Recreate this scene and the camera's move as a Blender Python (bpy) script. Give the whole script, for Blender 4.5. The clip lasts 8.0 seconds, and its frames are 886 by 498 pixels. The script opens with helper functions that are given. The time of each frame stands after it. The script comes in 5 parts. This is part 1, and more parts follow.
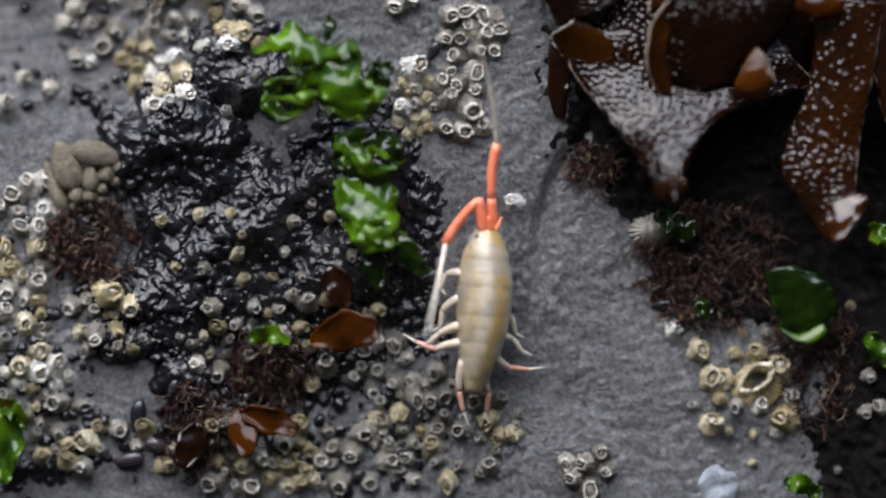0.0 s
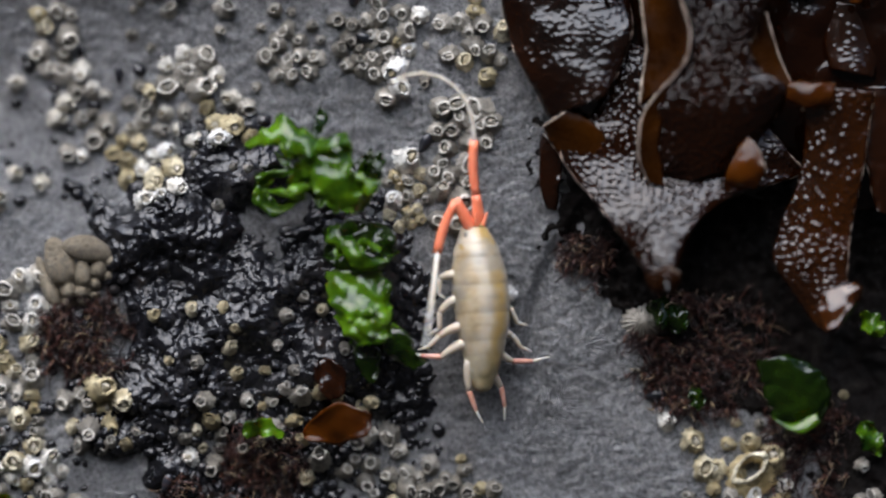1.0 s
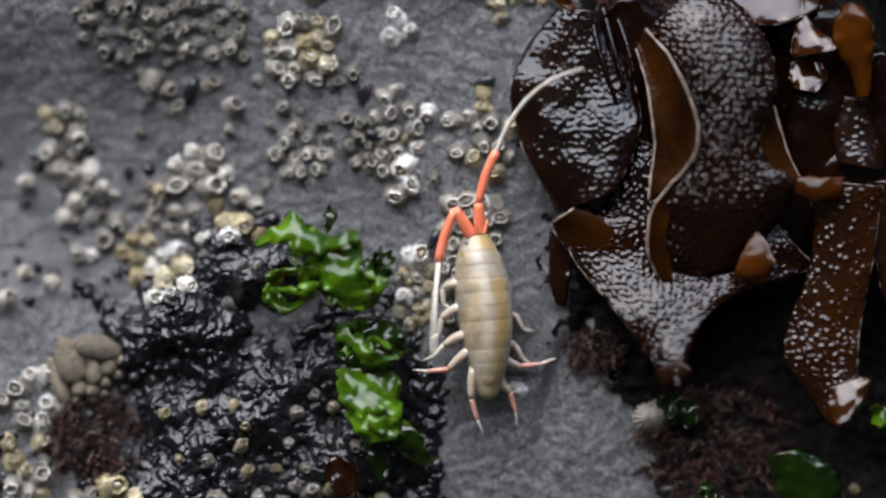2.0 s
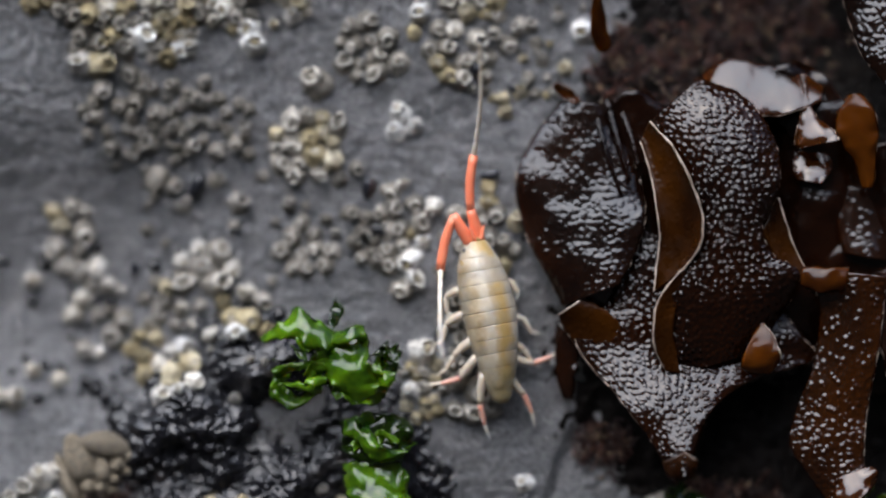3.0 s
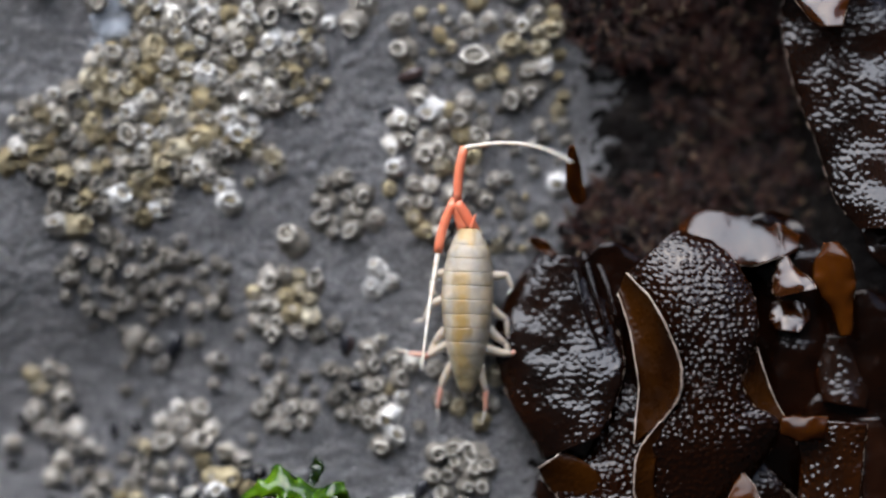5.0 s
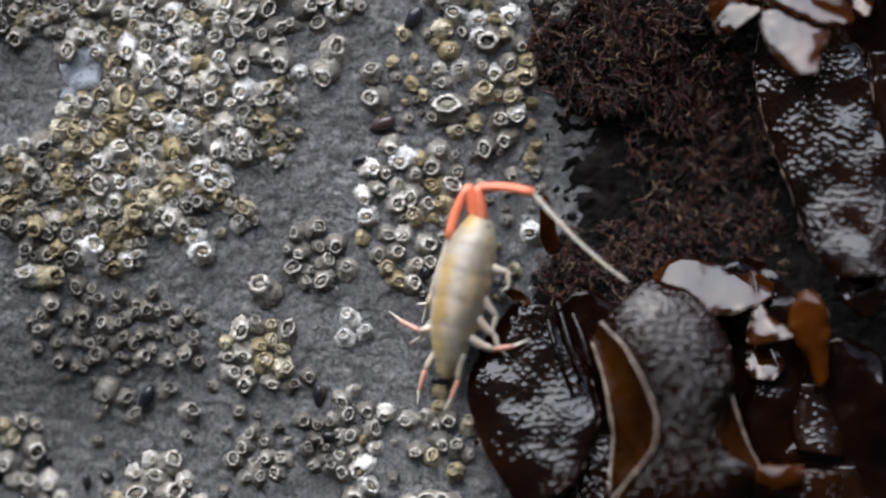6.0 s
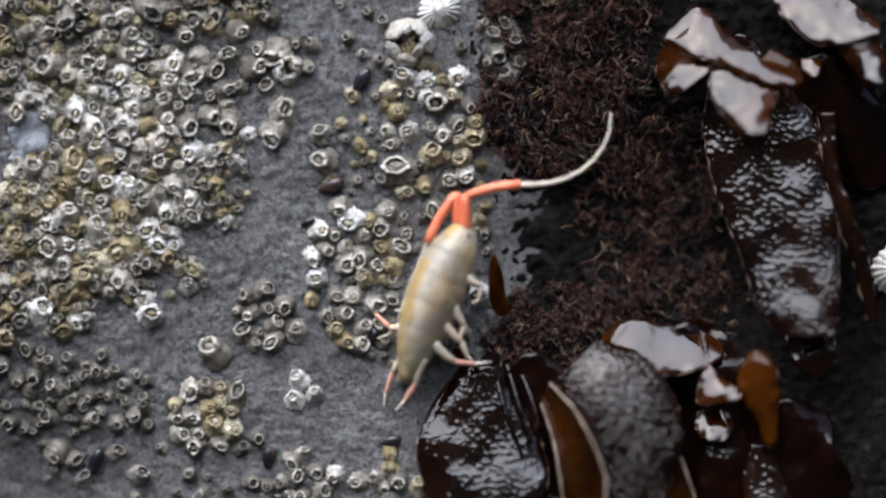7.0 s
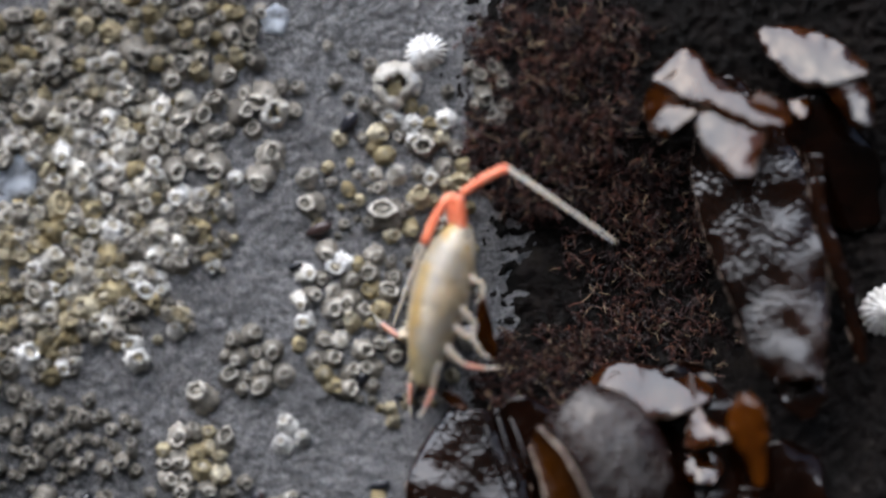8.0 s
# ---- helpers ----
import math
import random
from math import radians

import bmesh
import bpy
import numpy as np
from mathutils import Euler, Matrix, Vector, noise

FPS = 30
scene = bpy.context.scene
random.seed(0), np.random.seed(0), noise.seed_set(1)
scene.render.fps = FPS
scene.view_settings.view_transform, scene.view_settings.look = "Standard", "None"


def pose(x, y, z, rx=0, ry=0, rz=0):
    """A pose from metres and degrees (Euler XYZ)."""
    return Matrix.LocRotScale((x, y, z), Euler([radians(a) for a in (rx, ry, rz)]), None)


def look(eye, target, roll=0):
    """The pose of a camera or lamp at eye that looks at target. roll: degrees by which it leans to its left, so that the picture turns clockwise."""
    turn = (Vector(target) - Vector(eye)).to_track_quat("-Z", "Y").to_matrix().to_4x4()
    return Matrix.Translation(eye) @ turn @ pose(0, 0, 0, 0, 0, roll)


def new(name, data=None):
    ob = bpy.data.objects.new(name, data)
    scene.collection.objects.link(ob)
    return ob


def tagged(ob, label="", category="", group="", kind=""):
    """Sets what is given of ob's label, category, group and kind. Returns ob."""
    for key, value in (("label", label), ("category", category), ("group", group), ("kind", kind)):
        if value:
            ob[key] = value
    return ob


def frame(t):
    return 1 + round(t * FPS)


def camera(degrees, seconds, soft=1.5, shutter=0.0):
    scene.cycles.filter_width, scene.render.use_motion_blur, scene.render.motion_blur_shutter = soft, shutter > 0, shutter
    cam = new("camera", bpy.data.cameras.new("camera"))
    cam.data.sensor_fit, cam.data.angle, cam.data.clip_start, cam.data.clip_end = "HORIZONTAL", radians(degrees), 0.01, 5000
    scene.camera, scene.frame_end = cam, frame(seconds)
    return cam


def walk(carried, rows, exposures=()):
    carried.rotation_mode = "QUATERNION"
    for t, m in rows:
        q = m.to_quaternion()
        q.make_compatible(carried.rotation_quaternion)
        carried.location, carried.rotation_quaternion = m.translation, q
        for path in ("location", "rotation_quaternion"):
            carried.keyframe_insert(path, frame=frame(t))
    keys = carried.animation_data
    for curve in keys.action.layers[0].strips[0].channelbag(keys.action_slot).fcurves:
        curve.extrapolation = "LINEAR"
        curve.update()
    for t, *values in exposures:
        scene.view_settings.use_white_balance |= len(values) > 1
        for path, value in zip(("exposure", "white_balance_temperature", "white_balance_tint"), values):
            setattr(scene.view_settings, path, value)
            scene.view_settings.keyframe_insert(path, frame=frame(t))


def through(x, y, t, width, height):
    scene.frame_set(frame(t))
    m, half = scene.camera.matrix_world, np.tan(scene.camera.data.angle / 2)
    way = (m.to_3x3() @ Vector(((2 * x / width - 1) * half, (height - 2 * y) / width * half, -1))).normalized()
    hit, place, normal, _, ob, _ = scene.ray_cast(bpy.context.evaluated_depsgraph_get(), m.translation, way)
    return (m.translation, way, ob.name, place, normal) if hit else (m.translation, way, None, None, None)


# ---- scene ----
# Lengths in the rock's own frame are in millimetres: u to the right, v up the slope, w out of the rock.
MM = 0.001
SLOPE = Matrix.Rotation(radians(89), 4, "X")

cam = camera(3.705, 8.0, soft=2.3)
cam.data.dof.use_dof, cam.data.dof.focus_distance, cam.data.dof.aperture_fstop = True, 2.0, 2.8
# A long lens that stands two metres off and turns after the animal. Seconds, the point on the rock that it looks at,
# its lean, and how far it has swayed back from its focus.
ROWS = [
    (0.0, 0.05, -0.55, 0.42, 2.5),
    (0.5, 1.03, 5.89, 0.17, 2.5),
    (1.0, 1.11, 12.93, 0.02, 2.5),
    (1.5, 0.47, 20.14, -0.19, 3.8),
    (1.7, 0.24, 22.96, -0.24, 4.0),
    (2.8, -1.22, 38.06, -0.80, 7.5),
    (3.0, -1.01, 40.87, -0.88, 8.5),
    (3.5, -0.02, 47.80, -1.06, 10.5),
    (4.0, 1.34, 54.19, -1.36, 10.5),
    (4.5, 1.90, 59.15, -1.66, 10.5),
    (4.7, 2.21, 61.05, -1.75, 10.5),
    (5.8, 5.60, 69.05, -2.04, 0.0),
    (6.0, 6.96, 70.63, -2.09, 0.0),
    (6.5, 11.62, 75.28, -2.21, 0.0),
    (7.0, 14.74, 79.34, -2.23, 0.0),
    (7.5, 15.93, 82.82, -2.33, 0.0),
    (7.9, 16.62, 85.02, -2.45, 0.0),
    (8.0, 16.79, 85.56, -2.48, -5.0),
]
STAND = Vector((8.0, 43.0, 2000.0)) * MM


def aimed(u, v, lean, sway):
    """The camera's pose: at its stand, turned to a point of the rock, a little nearer or farther."""
    aim = Vector((u * MM, v * MM, 0.0))
    eye = aim + (STAND - aim).normalized() * (2.0 + sway * MM)
    return look(SLOPE @ eye, SLOPE @ aim, lean)


walk(cam, [(t, aimed(u, v, lean, sway)) for t, u, v, lean, sway in ROWS])

# ---- light: a bright overcast sky ----
world = bpy.data.worlds.new("overcast_sky")
scene.world = world
world.use_nodes = True
wn, wl = world.node_tree.nodes, world.node_tree.links
sky = wn.new("ShaderNodeTexSky")
sky.sky_type, sky.sun_disc = "NISHITA", False
sky.sun_elevation, sky.sun_rotation = radians(58), radians(205)
sky.air_density, sky.dust_density, sky.ozone_density = 1.0, 4.0, 1.0
grey = wn.new("ShaderNodeHueSaturation")
grey.inputs["Saturation"].default_value = 1.1
wl.new(sky.outputs[0], grey.inputs["Color"])
wl.new(grey.outputs[0], wn["Background"].inputs[0])
wn["Background"].inputs[1].default_value = 0.055
sun = new("sun", bpy.data.lights.new("sun", "SUN"))
sun.data.energy, sun.data.angle, sun.data.color = 1.9, radians(75), (0.815, 0.878, 1.0)
sun.matrix_world = look((-0.35, -0.62, 1.0), (0, 0, 0))
scene.view_settings.exposure = 1.97


# ---- helpers for things ----
def part(name, bm, material, parent=None, label=""):
    """One mesh object from a bmesh, under a thing or a part."""
    me = bpy.data.meshes.new(name)
    bm.to_mesh(me)
    bm.free()
    return part_mesh(name, me, material, parent, label)


def part_mesh(name, me, material, parent=None, label="", smooth=True):
    if not me.materials:
        me.materials.append(material)
    if smooth:
        me.polygons.foreach_set("use_smooth", [True] * len(me.polygons))
    ob = new(name, me)
    ob.parent = parent
    return tagged(ob, label)


def mesh(name, verts, faces):
    me = bpy.data.meshes.new(name)
    me.from_pydata([tuple(v) for v in verts], [], [tuple(int(i) for i in f) for f in faces])
    me.update()
    return me


def on_rock(u, v, w=0.0, rx=0.0, ry=0.0, rz=0.0, size=1.0):
    """A pose in the rock's frame."""
    return SLOPE @ pose(u * MM, v * MM, w * MM, rx, ry, rz) @ Matrix.Diagonal((size, size, size, 1))


def bend(points, n):
    """n points on a smooth curve through a few control points."""
    p = np.array(points, float)
    q = np.vstack([2 * p[0] - p[1], p, 2 * p[-1] - p[-2]])
    out = []
    for s in np.linspace(0, len(p) - 1 - 1e-9, n):
        i = int(s)
        t = s - i
        a, b, c, d = q[i], q[i + 1], q[i + 2], q[i + 3]
        out.append(0.5 * (2 * b + (c - a) * t + (2 * a - 5 * b + 4 * c - d) * t * t + (3 * b - a - 3 * c + d) * t ** 3))
    return np.array(out)


def fbm(x, y, z=0.0, octaves=3):
    s, a, f = 0.0, 1.0, 1.0
    for _ in range(octaves):
        s += a * noise.noise(Vector((x * f, y * f, z)))
        a, f = a * 0.5, f * 2.03
    return s


def tube(path, radii, sides=6, flat=1.0, up=(0, 0, 1)):
    """Vertices and faces of a closed tapered tube."""
    path = np.array(path, float)
    verts, faces = [], []
    for i, (p, r) in enumerate(zip(path, radii)):
        d = Vector(path[min(i + 1, len(path) - 1)] - path[max(i - 1, 0)]).normalized()
        a = d.cross(Vector(up))
        a = a.normalized() if a.length > 1e-4 else d.orthogonal().normalized()
        b = a.cross(d)
        for k in range(sides):
            g = 2 * math.pi * k / sides
            verts.append(Vector(p) + a * (math.cos(g) * r) + b * (math.sin(g) * r * flat))
    for i in range(len(path) - 1):
        for k in range(sides):
            k2 = (k + 1) % sides
            faces.append((i * sides + k, i * sides + k2, (i + 1) * sides + k2, (i + 1) * sides + k))
    faces.append(tuple(range(sides))[::-1])
    faces.append(tuple(range((len(path) - 1) * sides, len(path) * sides)))
    return verts, faces


# ---- materials ----
class Nodes:
    def __init__(self, name, rough=0.5, coords="Object"):
        self.m = bpy.data.materials.new(name)
        self.m.use_nodes = True
        self.n, self.l = self.m.node_tree.nodes, self.m.node_tree.links
        self.b = self.n["Principled BSDF"]
        self.b.inputs["Roughness"].default_value = rough
        self.co = self.n.new("ShaderNodeTexCoord").outputs[coords]

    def put(self, socket, value):
        if hasattr(value, "is_output"):
            self.l.new(value, socket)
        else:
            socket.default_value = value

    def noise(self, scale, detail=4.0, rough=0.55, distort=0.0):
        t = self.n.new("ShaderNodeTexNoise")
        self.l.new(self.co, t.inputs["Vector"])
        t.inputs["Scale"].default_value, t.inputs["Detail"].default_value = scale, detail
        t.inputs["Roughness"].default_value, t.inputs["Distortion"].default_value = rough, distort
        return t.outputs[0]

    def cells(self, scale, feature="F1", random=1.0, flat="3D"):
        t = self.n.new("ShaderNodeTexVoronoi")
        self.l.new(self.co, t.inputs["Vector"])
        t.feature, t.voronoi_dimensions = feature, flat
        t.inputs["Scale"].default_value = scale
        t.inputs["Randomness"].default_value = random
        return t.outputs[0]

    def ramp(self, value, stops, how="LINEAR"):
        r = self.n.new("ShaderNodeValToRGB")
        while len(r.color_ramp.elements) < len(stops):
            r.color_ramp.elements.new(0.5)
        for e, (p, c) in zip(r.color_ramp.elements, stops):
            e.position = p
            e.color = (*c, 1) if len(c) == 3 else c
        r.color_ramp.interpolation = how
        self.put(r.inputs[0], value)
        return r.outputs[0]

    def mix(self, f, a, b, how="MIX"):
        x = self.n.new("ShaderNodeMix")
        x.data_type, x.blend_type = "RGBA", how
        for s, value in ((x.inputs[0], f), (x.inputs[6], a), (x.inputs[7], b)):
            self.put(s, (*value, 1) if isinstance(value, tuple) and len(value) == 3 else value)
        return x.outputs[2]

    def math(self, how, a, b=0.0):
        x = self.n.new("ShaderNodeMath")
        x.operation = how
        self.put(x.inputs[0], a)
        self.put(x.inputs[1], b)
        return x.outputs[0]

    def random(self):
        return self.n.new("ShaderNodeObjectInfo").outputs["Random"]

    def island(self):
        return self.n.new("ShaderNodeNewGeometry").outputs["Random Per Island"]

    def bump(self, height, strength, distance):
        x = self.n.new("ShaderNodeBump")
        x.inputs["Strength"].default_value, x.inputs["Distance"].default_value = strength, distance
        self.put(x.inputs["Height"], height)
        if self.b.inputs["Normal"].is_linked:
            self.l.new(self.b.inputs["Normal"].links[0].from_socket, x.inputs["Normal"])
        self.l.new(x.outputs[0], self.b.inputs["Normal"])

    def set(self, **values):
        for k, value in values.items():
            self.put(self.b.inputs[k.replace("_", " ")], (*value, 1) if k == "Base_Color" and isinstance(value, tuple) else value)
        return self.m


def rock_material():
    s = Nodes("wet_basalt", 0.5)
    big, fine = s.noise(45, 5), s.noise(1700, 3, 0.75)
    base = s.ramp(big, [(0.3, (0.158, 0.160, 0.168)), (0.55, (0.238, 0.239, 0.248)), (0.75, (0.318, 0.316, 0.318))])
    base = s.mix(s.ramp(fine, [(0.36, (1, 1, 1)), (0.5, (0, 0, 0))]), base, s.mix(0.85, base, (0.03, 0.03, 0.032)))
    base = s.mix(s.ramp(fine, [(0.52, (0, 0, 0)), (0.66, (1, 1, 1))]), base, s.mix(0.7, base, (0.46, 0.455, 0.445)))
    pits = s.ramp(s.cells(520), [(0.0, (1, 1, 1)), (0.16, (0, 0, 0))])
    base = s.mix(pits, base, (0.022, 0.022, 0.024))
    s.bump(s.noise(1000, 6, 0.8), 1.0, 0.0034)
    s.bump(fine, 1.0, 0.0022)
    return s.set(Base_Color=base, Roughness=s.ramp(s.noise(80, 3), [(0.35, (0.38,) * 3), (0.7, (0.55,) * 3)]))


def shell_material(name, dark, mid, pale, stain, crowd=False, worn=None):
    s = Nodes(name, 0.6)
    tone = s.ramp(s.island() if crowd else s.random(), [(0.0, dark), (0.45, mid), (1.0, pale)])
    tone = s.mix(s.ramp(s.noise(420, 4, 0.65), [(0.42, (0, 0, 0)), (0.68, (1, 1, 1))]), tone, s.mix(0.55, tone, stain))
    tone = s.mix(s.ramp(s.noise(1600, 4, 0.75), [(0.44, (0, 0, 0)), (0.56, (1, 1, 1))]), tone, s.mix(0.5, tone, (0.05, 0.046, 0.038)))
    tone = s.mix(s.ramp(s.noise(260, 3, 0.6), [(0.4, (0, 0, 0)), (0.6, (0.7,) * 3)]), tone, s.mix(0.6, tone, dark))
    if worn:
        axis = s.n.new("ShaderNodeSeparateXYZ")
        s.l.new(s.co, axis.inputs[0])
        tone = s.mix(s.ramp(s.math("MULTIPLY", axis.outputs[2], 1000.0), [(0.55, (0, 0, 0)), (0.9, (0.75,) * 3)]), tone, worn)
    s.bump(s.noise(1500, 4, 0.75), 1.0, 0.0009)
    return s.set(Base_Color=tone, Roughness=0.5)


def weed_material(name, thin, thick, rough=0.1, through=0.0, wart=0.0, wart_scale=1050, shine=0.4, wavy=0.15, scale=70):
    s = Nodes(name, rough)
    tone = s.mix(s.ramp(s.noise(scale, 4), [(0.35, (0, 0, 0)), (0.65, (1, 1, 1))]), thin, thick)
    s.bump(s.noise(130, 3), wavy, 0.0009)
    if wart:
        dots = s.ramp(s.cells(wart_scale), [(0.0, (1, 1, 1)), (0.55, (0, 0, 0))], "EASE")
        s.bump(s.math("MULTIPLY", dots, s.ramp(s.noise(110, 2), [(0.3, (0.4,) * 3), (0.55, (1,) * 3)])), wart, 0.0007)
    return s.set(Base_Color=tone, Roughness=s.ramp(s.noise(500, 3), [(0.3, (rough * 0.7,) * 3), (0.7, (rough * 1.6,) * 3)]),
                 Subsurface_Weight=through, Subsurface_Radius=(0.002, 0.001, 0.0005), Subsurface_Scale=0.4, Coat_Weight=0.05, Coat_Roughness=0.06, Specular_IOR_Level=shine)


ROCK = rock_material()
SHELL = shell_material("barnacle_shell", (0.13, 0.118, 0.1), (0.28, 0.255, 0.215), (0.52, 0.48, 0.42), (0.2, 0.168, 0.12), worn=(0.72, 0.675, 0.6))
PALE_SHELL = shell_material("white_barnacle_shell", (0.66, 0.63, 0.57), (0.75, 0.725, 0.67), (0.820, 0.820, 0.818), (0.575, 0.474, 0.287))
YELLOW_SHELL = shell_material("yellowed_barnacle_shell", (0.35, 0.285, 0.15), (0.53, 0.45, 0.275), (0.71, 0.655, 0.50), (0.33, 0.225, 0.085))
BRIGHT_SHELL = shell_material("bright_white_barnacle_shell", (0.80, 0.79, 0.76), (0.82, 0.815, 0.80), (0.83, 0.83, 0.825), (0.74, 0.70, 0.60))
OCHRE_SHELL = shell_material("ochre_barnacle_shell", (0.38, 0.29, 0.13), (0.45, 0.355, 0.17), (0.52, 0.42, 0.23), (0.3, 0.19, 0.06))
LIP = shell_material("worn_barnacle_lip", (0.42, 0.39, 0.34), (0.6, 0.565, 0.5), (0.78, 0.75, 0.70), (0.42, 0.37, 0.28), True)
CROWD = {0: shell_material("barnacle_shell_crowd", (0.13, 0.118, 0.1), (0.28, 0.255, 0.215), (0.52, 0.48, 0.42), (0.2, 0.168, 0.12), True),
         1: shell_material("white_barnacle_crowd", (0.546, 0.520, 0.455), (0.728, 0.689, 0.624), (0.820, 0.820, 0.819), (0.572, 0.468, 0.286), True),
         2: shell_material("yellowed_barnacle_crowd", (0.35, 0.285, 0.15), (0.53, 0.45, 0.275), (0.71, 0.655, 0.50), (0.33, 0.225, 0.085), True)}
BEAK = shell_material("operculum_plate", (0.14, 0.128, 0.11), (0.27, 0.25, 0.205), (0.42, 0.385, 0.32), (0.09, 0.08, 0.066))
PALE_BEAK = shell_material("pale_operculum_plate", (0.300, 0.250, 0.150), (0.500, 0.450, 0.340), (0.680, 0.640, 0.560), (0.400, 0.320, 0.180))
KELP = weed_material("wet_kelp_blade", (0.0105, 0.0025, 0.0003), (0.0035, 0.0009, 0.0003), 0.06, 0.0, 0.28, 950, 0.37, 0.03)
KELP_PLAIN = weed_material("smooth_kelp_blade", (0.012, 0.003, 0.0006), (0.003, 0.001, 0.0004), 0.06, shine=0.42)
# Own black of stipes; on back blades, gap shade put into the colour.
KELP_DARK = weed_material("stipe_and_gap_shade_kelp", (0.008, 0.0022, 0.0007), (0.002, 0.0008, 0.0005), 0.1, 0.0, 0.12, 900, 0.22)
KELP_SLICK = weed_material("slick_kelp_blade", (0.010, 0.0027, 0.0007), (0.003, 0.001, 0.0005), 0.06, 0.0, 0.14, 820, 0.4, 0.03)
KELP_BROWN = weed_material("brown_warty_kelp_blade", (0.019, 0.0048, 0.0002), (0.006, 0.0015, 0.0002), 0.07, 0.0, 0.3, 850, 0.44, 0.04)
KELP_AMBER = weed_material("thin_amber_kelp_blade", (0.055, 0.0145, 0.0008), (0.014, 0.0035, 0.0005), 0.14, 0.1, shine=0.18)
KELP_FOLD = weed_material("thin_orange_brown_fold", (0.04, 0.0105, 0.001), (0.007, 0.002, 0.0006), 0.06, 0.1, shine=0.45, wavy=0.15)
KELP_UNDER = weed_material("dull_kelp_underside", (0.032, 0.0095, 0.0005), (0.008, 0.0022, 0.0003), 0.25, 0.0, 0.15, 1000, 0.12)
# Sky sheen of wet blade edges, put into a pale colour.
EDGE_SHEEN = Nodes("kelp_edge_sheen", 0.25).set(Base_Color=(0.38, 0.30, 0.245))
ULVA = weed_material("sea_lettuce", (0.062, 0.135, 0.003), (0.006, 0.025, 0.0012), 0.1, 0.25, shine=0.32, scale=230)
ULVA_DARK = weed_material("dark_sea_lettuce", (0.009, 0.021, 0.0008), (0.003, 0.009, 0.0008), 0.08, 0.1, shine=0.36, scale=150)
TURF = Nodes("red_turf_alga", 0.32)
TURF = TURF.set(Specular_IOR_Level=0.35, Base_Color=TURF.ramp(TURF.island(), [(0.0, (0.006, 0.0034, 0.0032)), (0.5, (0.016, 0.0065, 0.0068)), (0.78, (0.075, 0.024, 0.016)), (0.9, (0.10, 0.045, 0.028)), (0.97, (0.24, 0.18, 0.11))]))
CRUST = Nodes("black_wet_crust", 0.1)
CRUST.bump(CRUST.noise(900, 3, 0.55, 1.0), 0.5, 0.0005)
CRUST = CRUST.set(Base_Color=CRUST.ramp(CRUST.noise(160, 3), [(0.35, (0.004, 0.004, 0.005)), (0.55, (0.009, 0.009, 0.011)), (0.66, (0.020, 0.019, 0.020)), (0.78, (0.026, 0.015, 0.010))]), Roughness=CRUST.ramp(CRUST.noise(300, 2), [(0.4, (0.06,) * 3), (0.65, (0.15,) * 3)]), Specular_IOR_Level=0.46)
# Dark turf, and the shade under the kelp put into its colour.
TURF_SHADE = Nodes("dark_turf_and_shade", 0.35)
TURF_SHADE.bump(TURF_SHADE.noise(800, 5, 0.7, 0.5), 1.0, 0.0009)
TURF_SHADE = TURF_SHADE.set(Base_Color=TURF_SHADE.ramp(TURF_SHADE.noise(200, 4), [(0.35, (0.0022, 0.0018, 0.0015)), (0.6, (0.006, 0.0042, 0.0036)), (0.75, (0.018, 0.015, 0.012))]), Specular_IOR_Level=0.1)
MUSSEL = Nodes("black_mussel_shell", 0.28)
MUSSEL.bump(MUSSEL.noise(900, 3), 0.3, 0.0002)
MUSSEL = MUSSEL.set(Base_Color=MUSSEL.ramp(MUSSEL.random(), [(0.0, (0.008, 0.009, 0.012)), (0.8, (0.02, 0.02, 0.026)), (1.0, (0.05, 0.025, 0.018))]))
# ---- the rock ----
def lump(u, v, cu, cv, ru, rv):
    d = ((u - cu) / ru) ** 2 + ((v - cv) / rv) ** 2
    return math.exp(-d)


def rock_height(u, v):
    """How far the bare rock stands out at (u, v)."""
    h = 1.8 * fbm(u / 45, v / 45, 3.1, 2) + 0.5 * fbm(u / 11, v / 11, 8.3, 3) + 0.3 * fbm(u / 1.35, v / 1.35, 4.4, 3)
    h -= 6.0 * lump(u, v, 48, 80, 26, 26) + 4.0 * lump(u, v, 55, 2, 22, 16)
    h -= 7.5 * lump(u, v, -62, 38, 27, 20)
    crack = u - 16 - 0.35 * (v - 5) + 1.5 * math.sin(v / 5)
    h -= 1.6 * math.exp(-(crack / 1.4) ** 2) * lump(u, v, 17, 8, 12, 14)
    far = max(0.0, math.hypot(u - 10, v - 40) - 150) / 100
    return h - 28 * far * far


def crust_height(u, v):
    """The black crust's mound over the lower part of the rock."""
    h = 0.0
    for cu, cv, ru, rv, top in ((-38.9, 14.8, 11, 9, 6.5), (-29.0, 3.4, 17, 13, 5.5), (-29.8, 23.9, 10, 7, 5.5), (-15.1, -4.8, 14, 12, 4.5),
                                (-37.2, -6.5, 16, 11, 4.2), (-11.8, 9.1, 10, 11, 4.6), (-5.2, 9.1, 7, 9, 3.0), (-21.6, -13.0, 16, 8, 3.4), (-29.8, -26.2, 16, 6, 2.6), (-59.4, -31.9, 12, 5, 2.6), (-45.4, -13.0, 12, 4, 3.6), (-37.2, -20.4, 6, 7, 3.2)):
        h = max(h, top * lump(u, v, cu, cv, ru, rv))
    return h - 1.6 + 1.9 * fbm(u / 7, v / 7, 12.0, 2)


def surface(u, v):
    return rock_height(u, v) + max(0.0, crust_height(u, v)) + (max(0.0, turf_shade_height(u, v)) if u > 10 else 0.0)


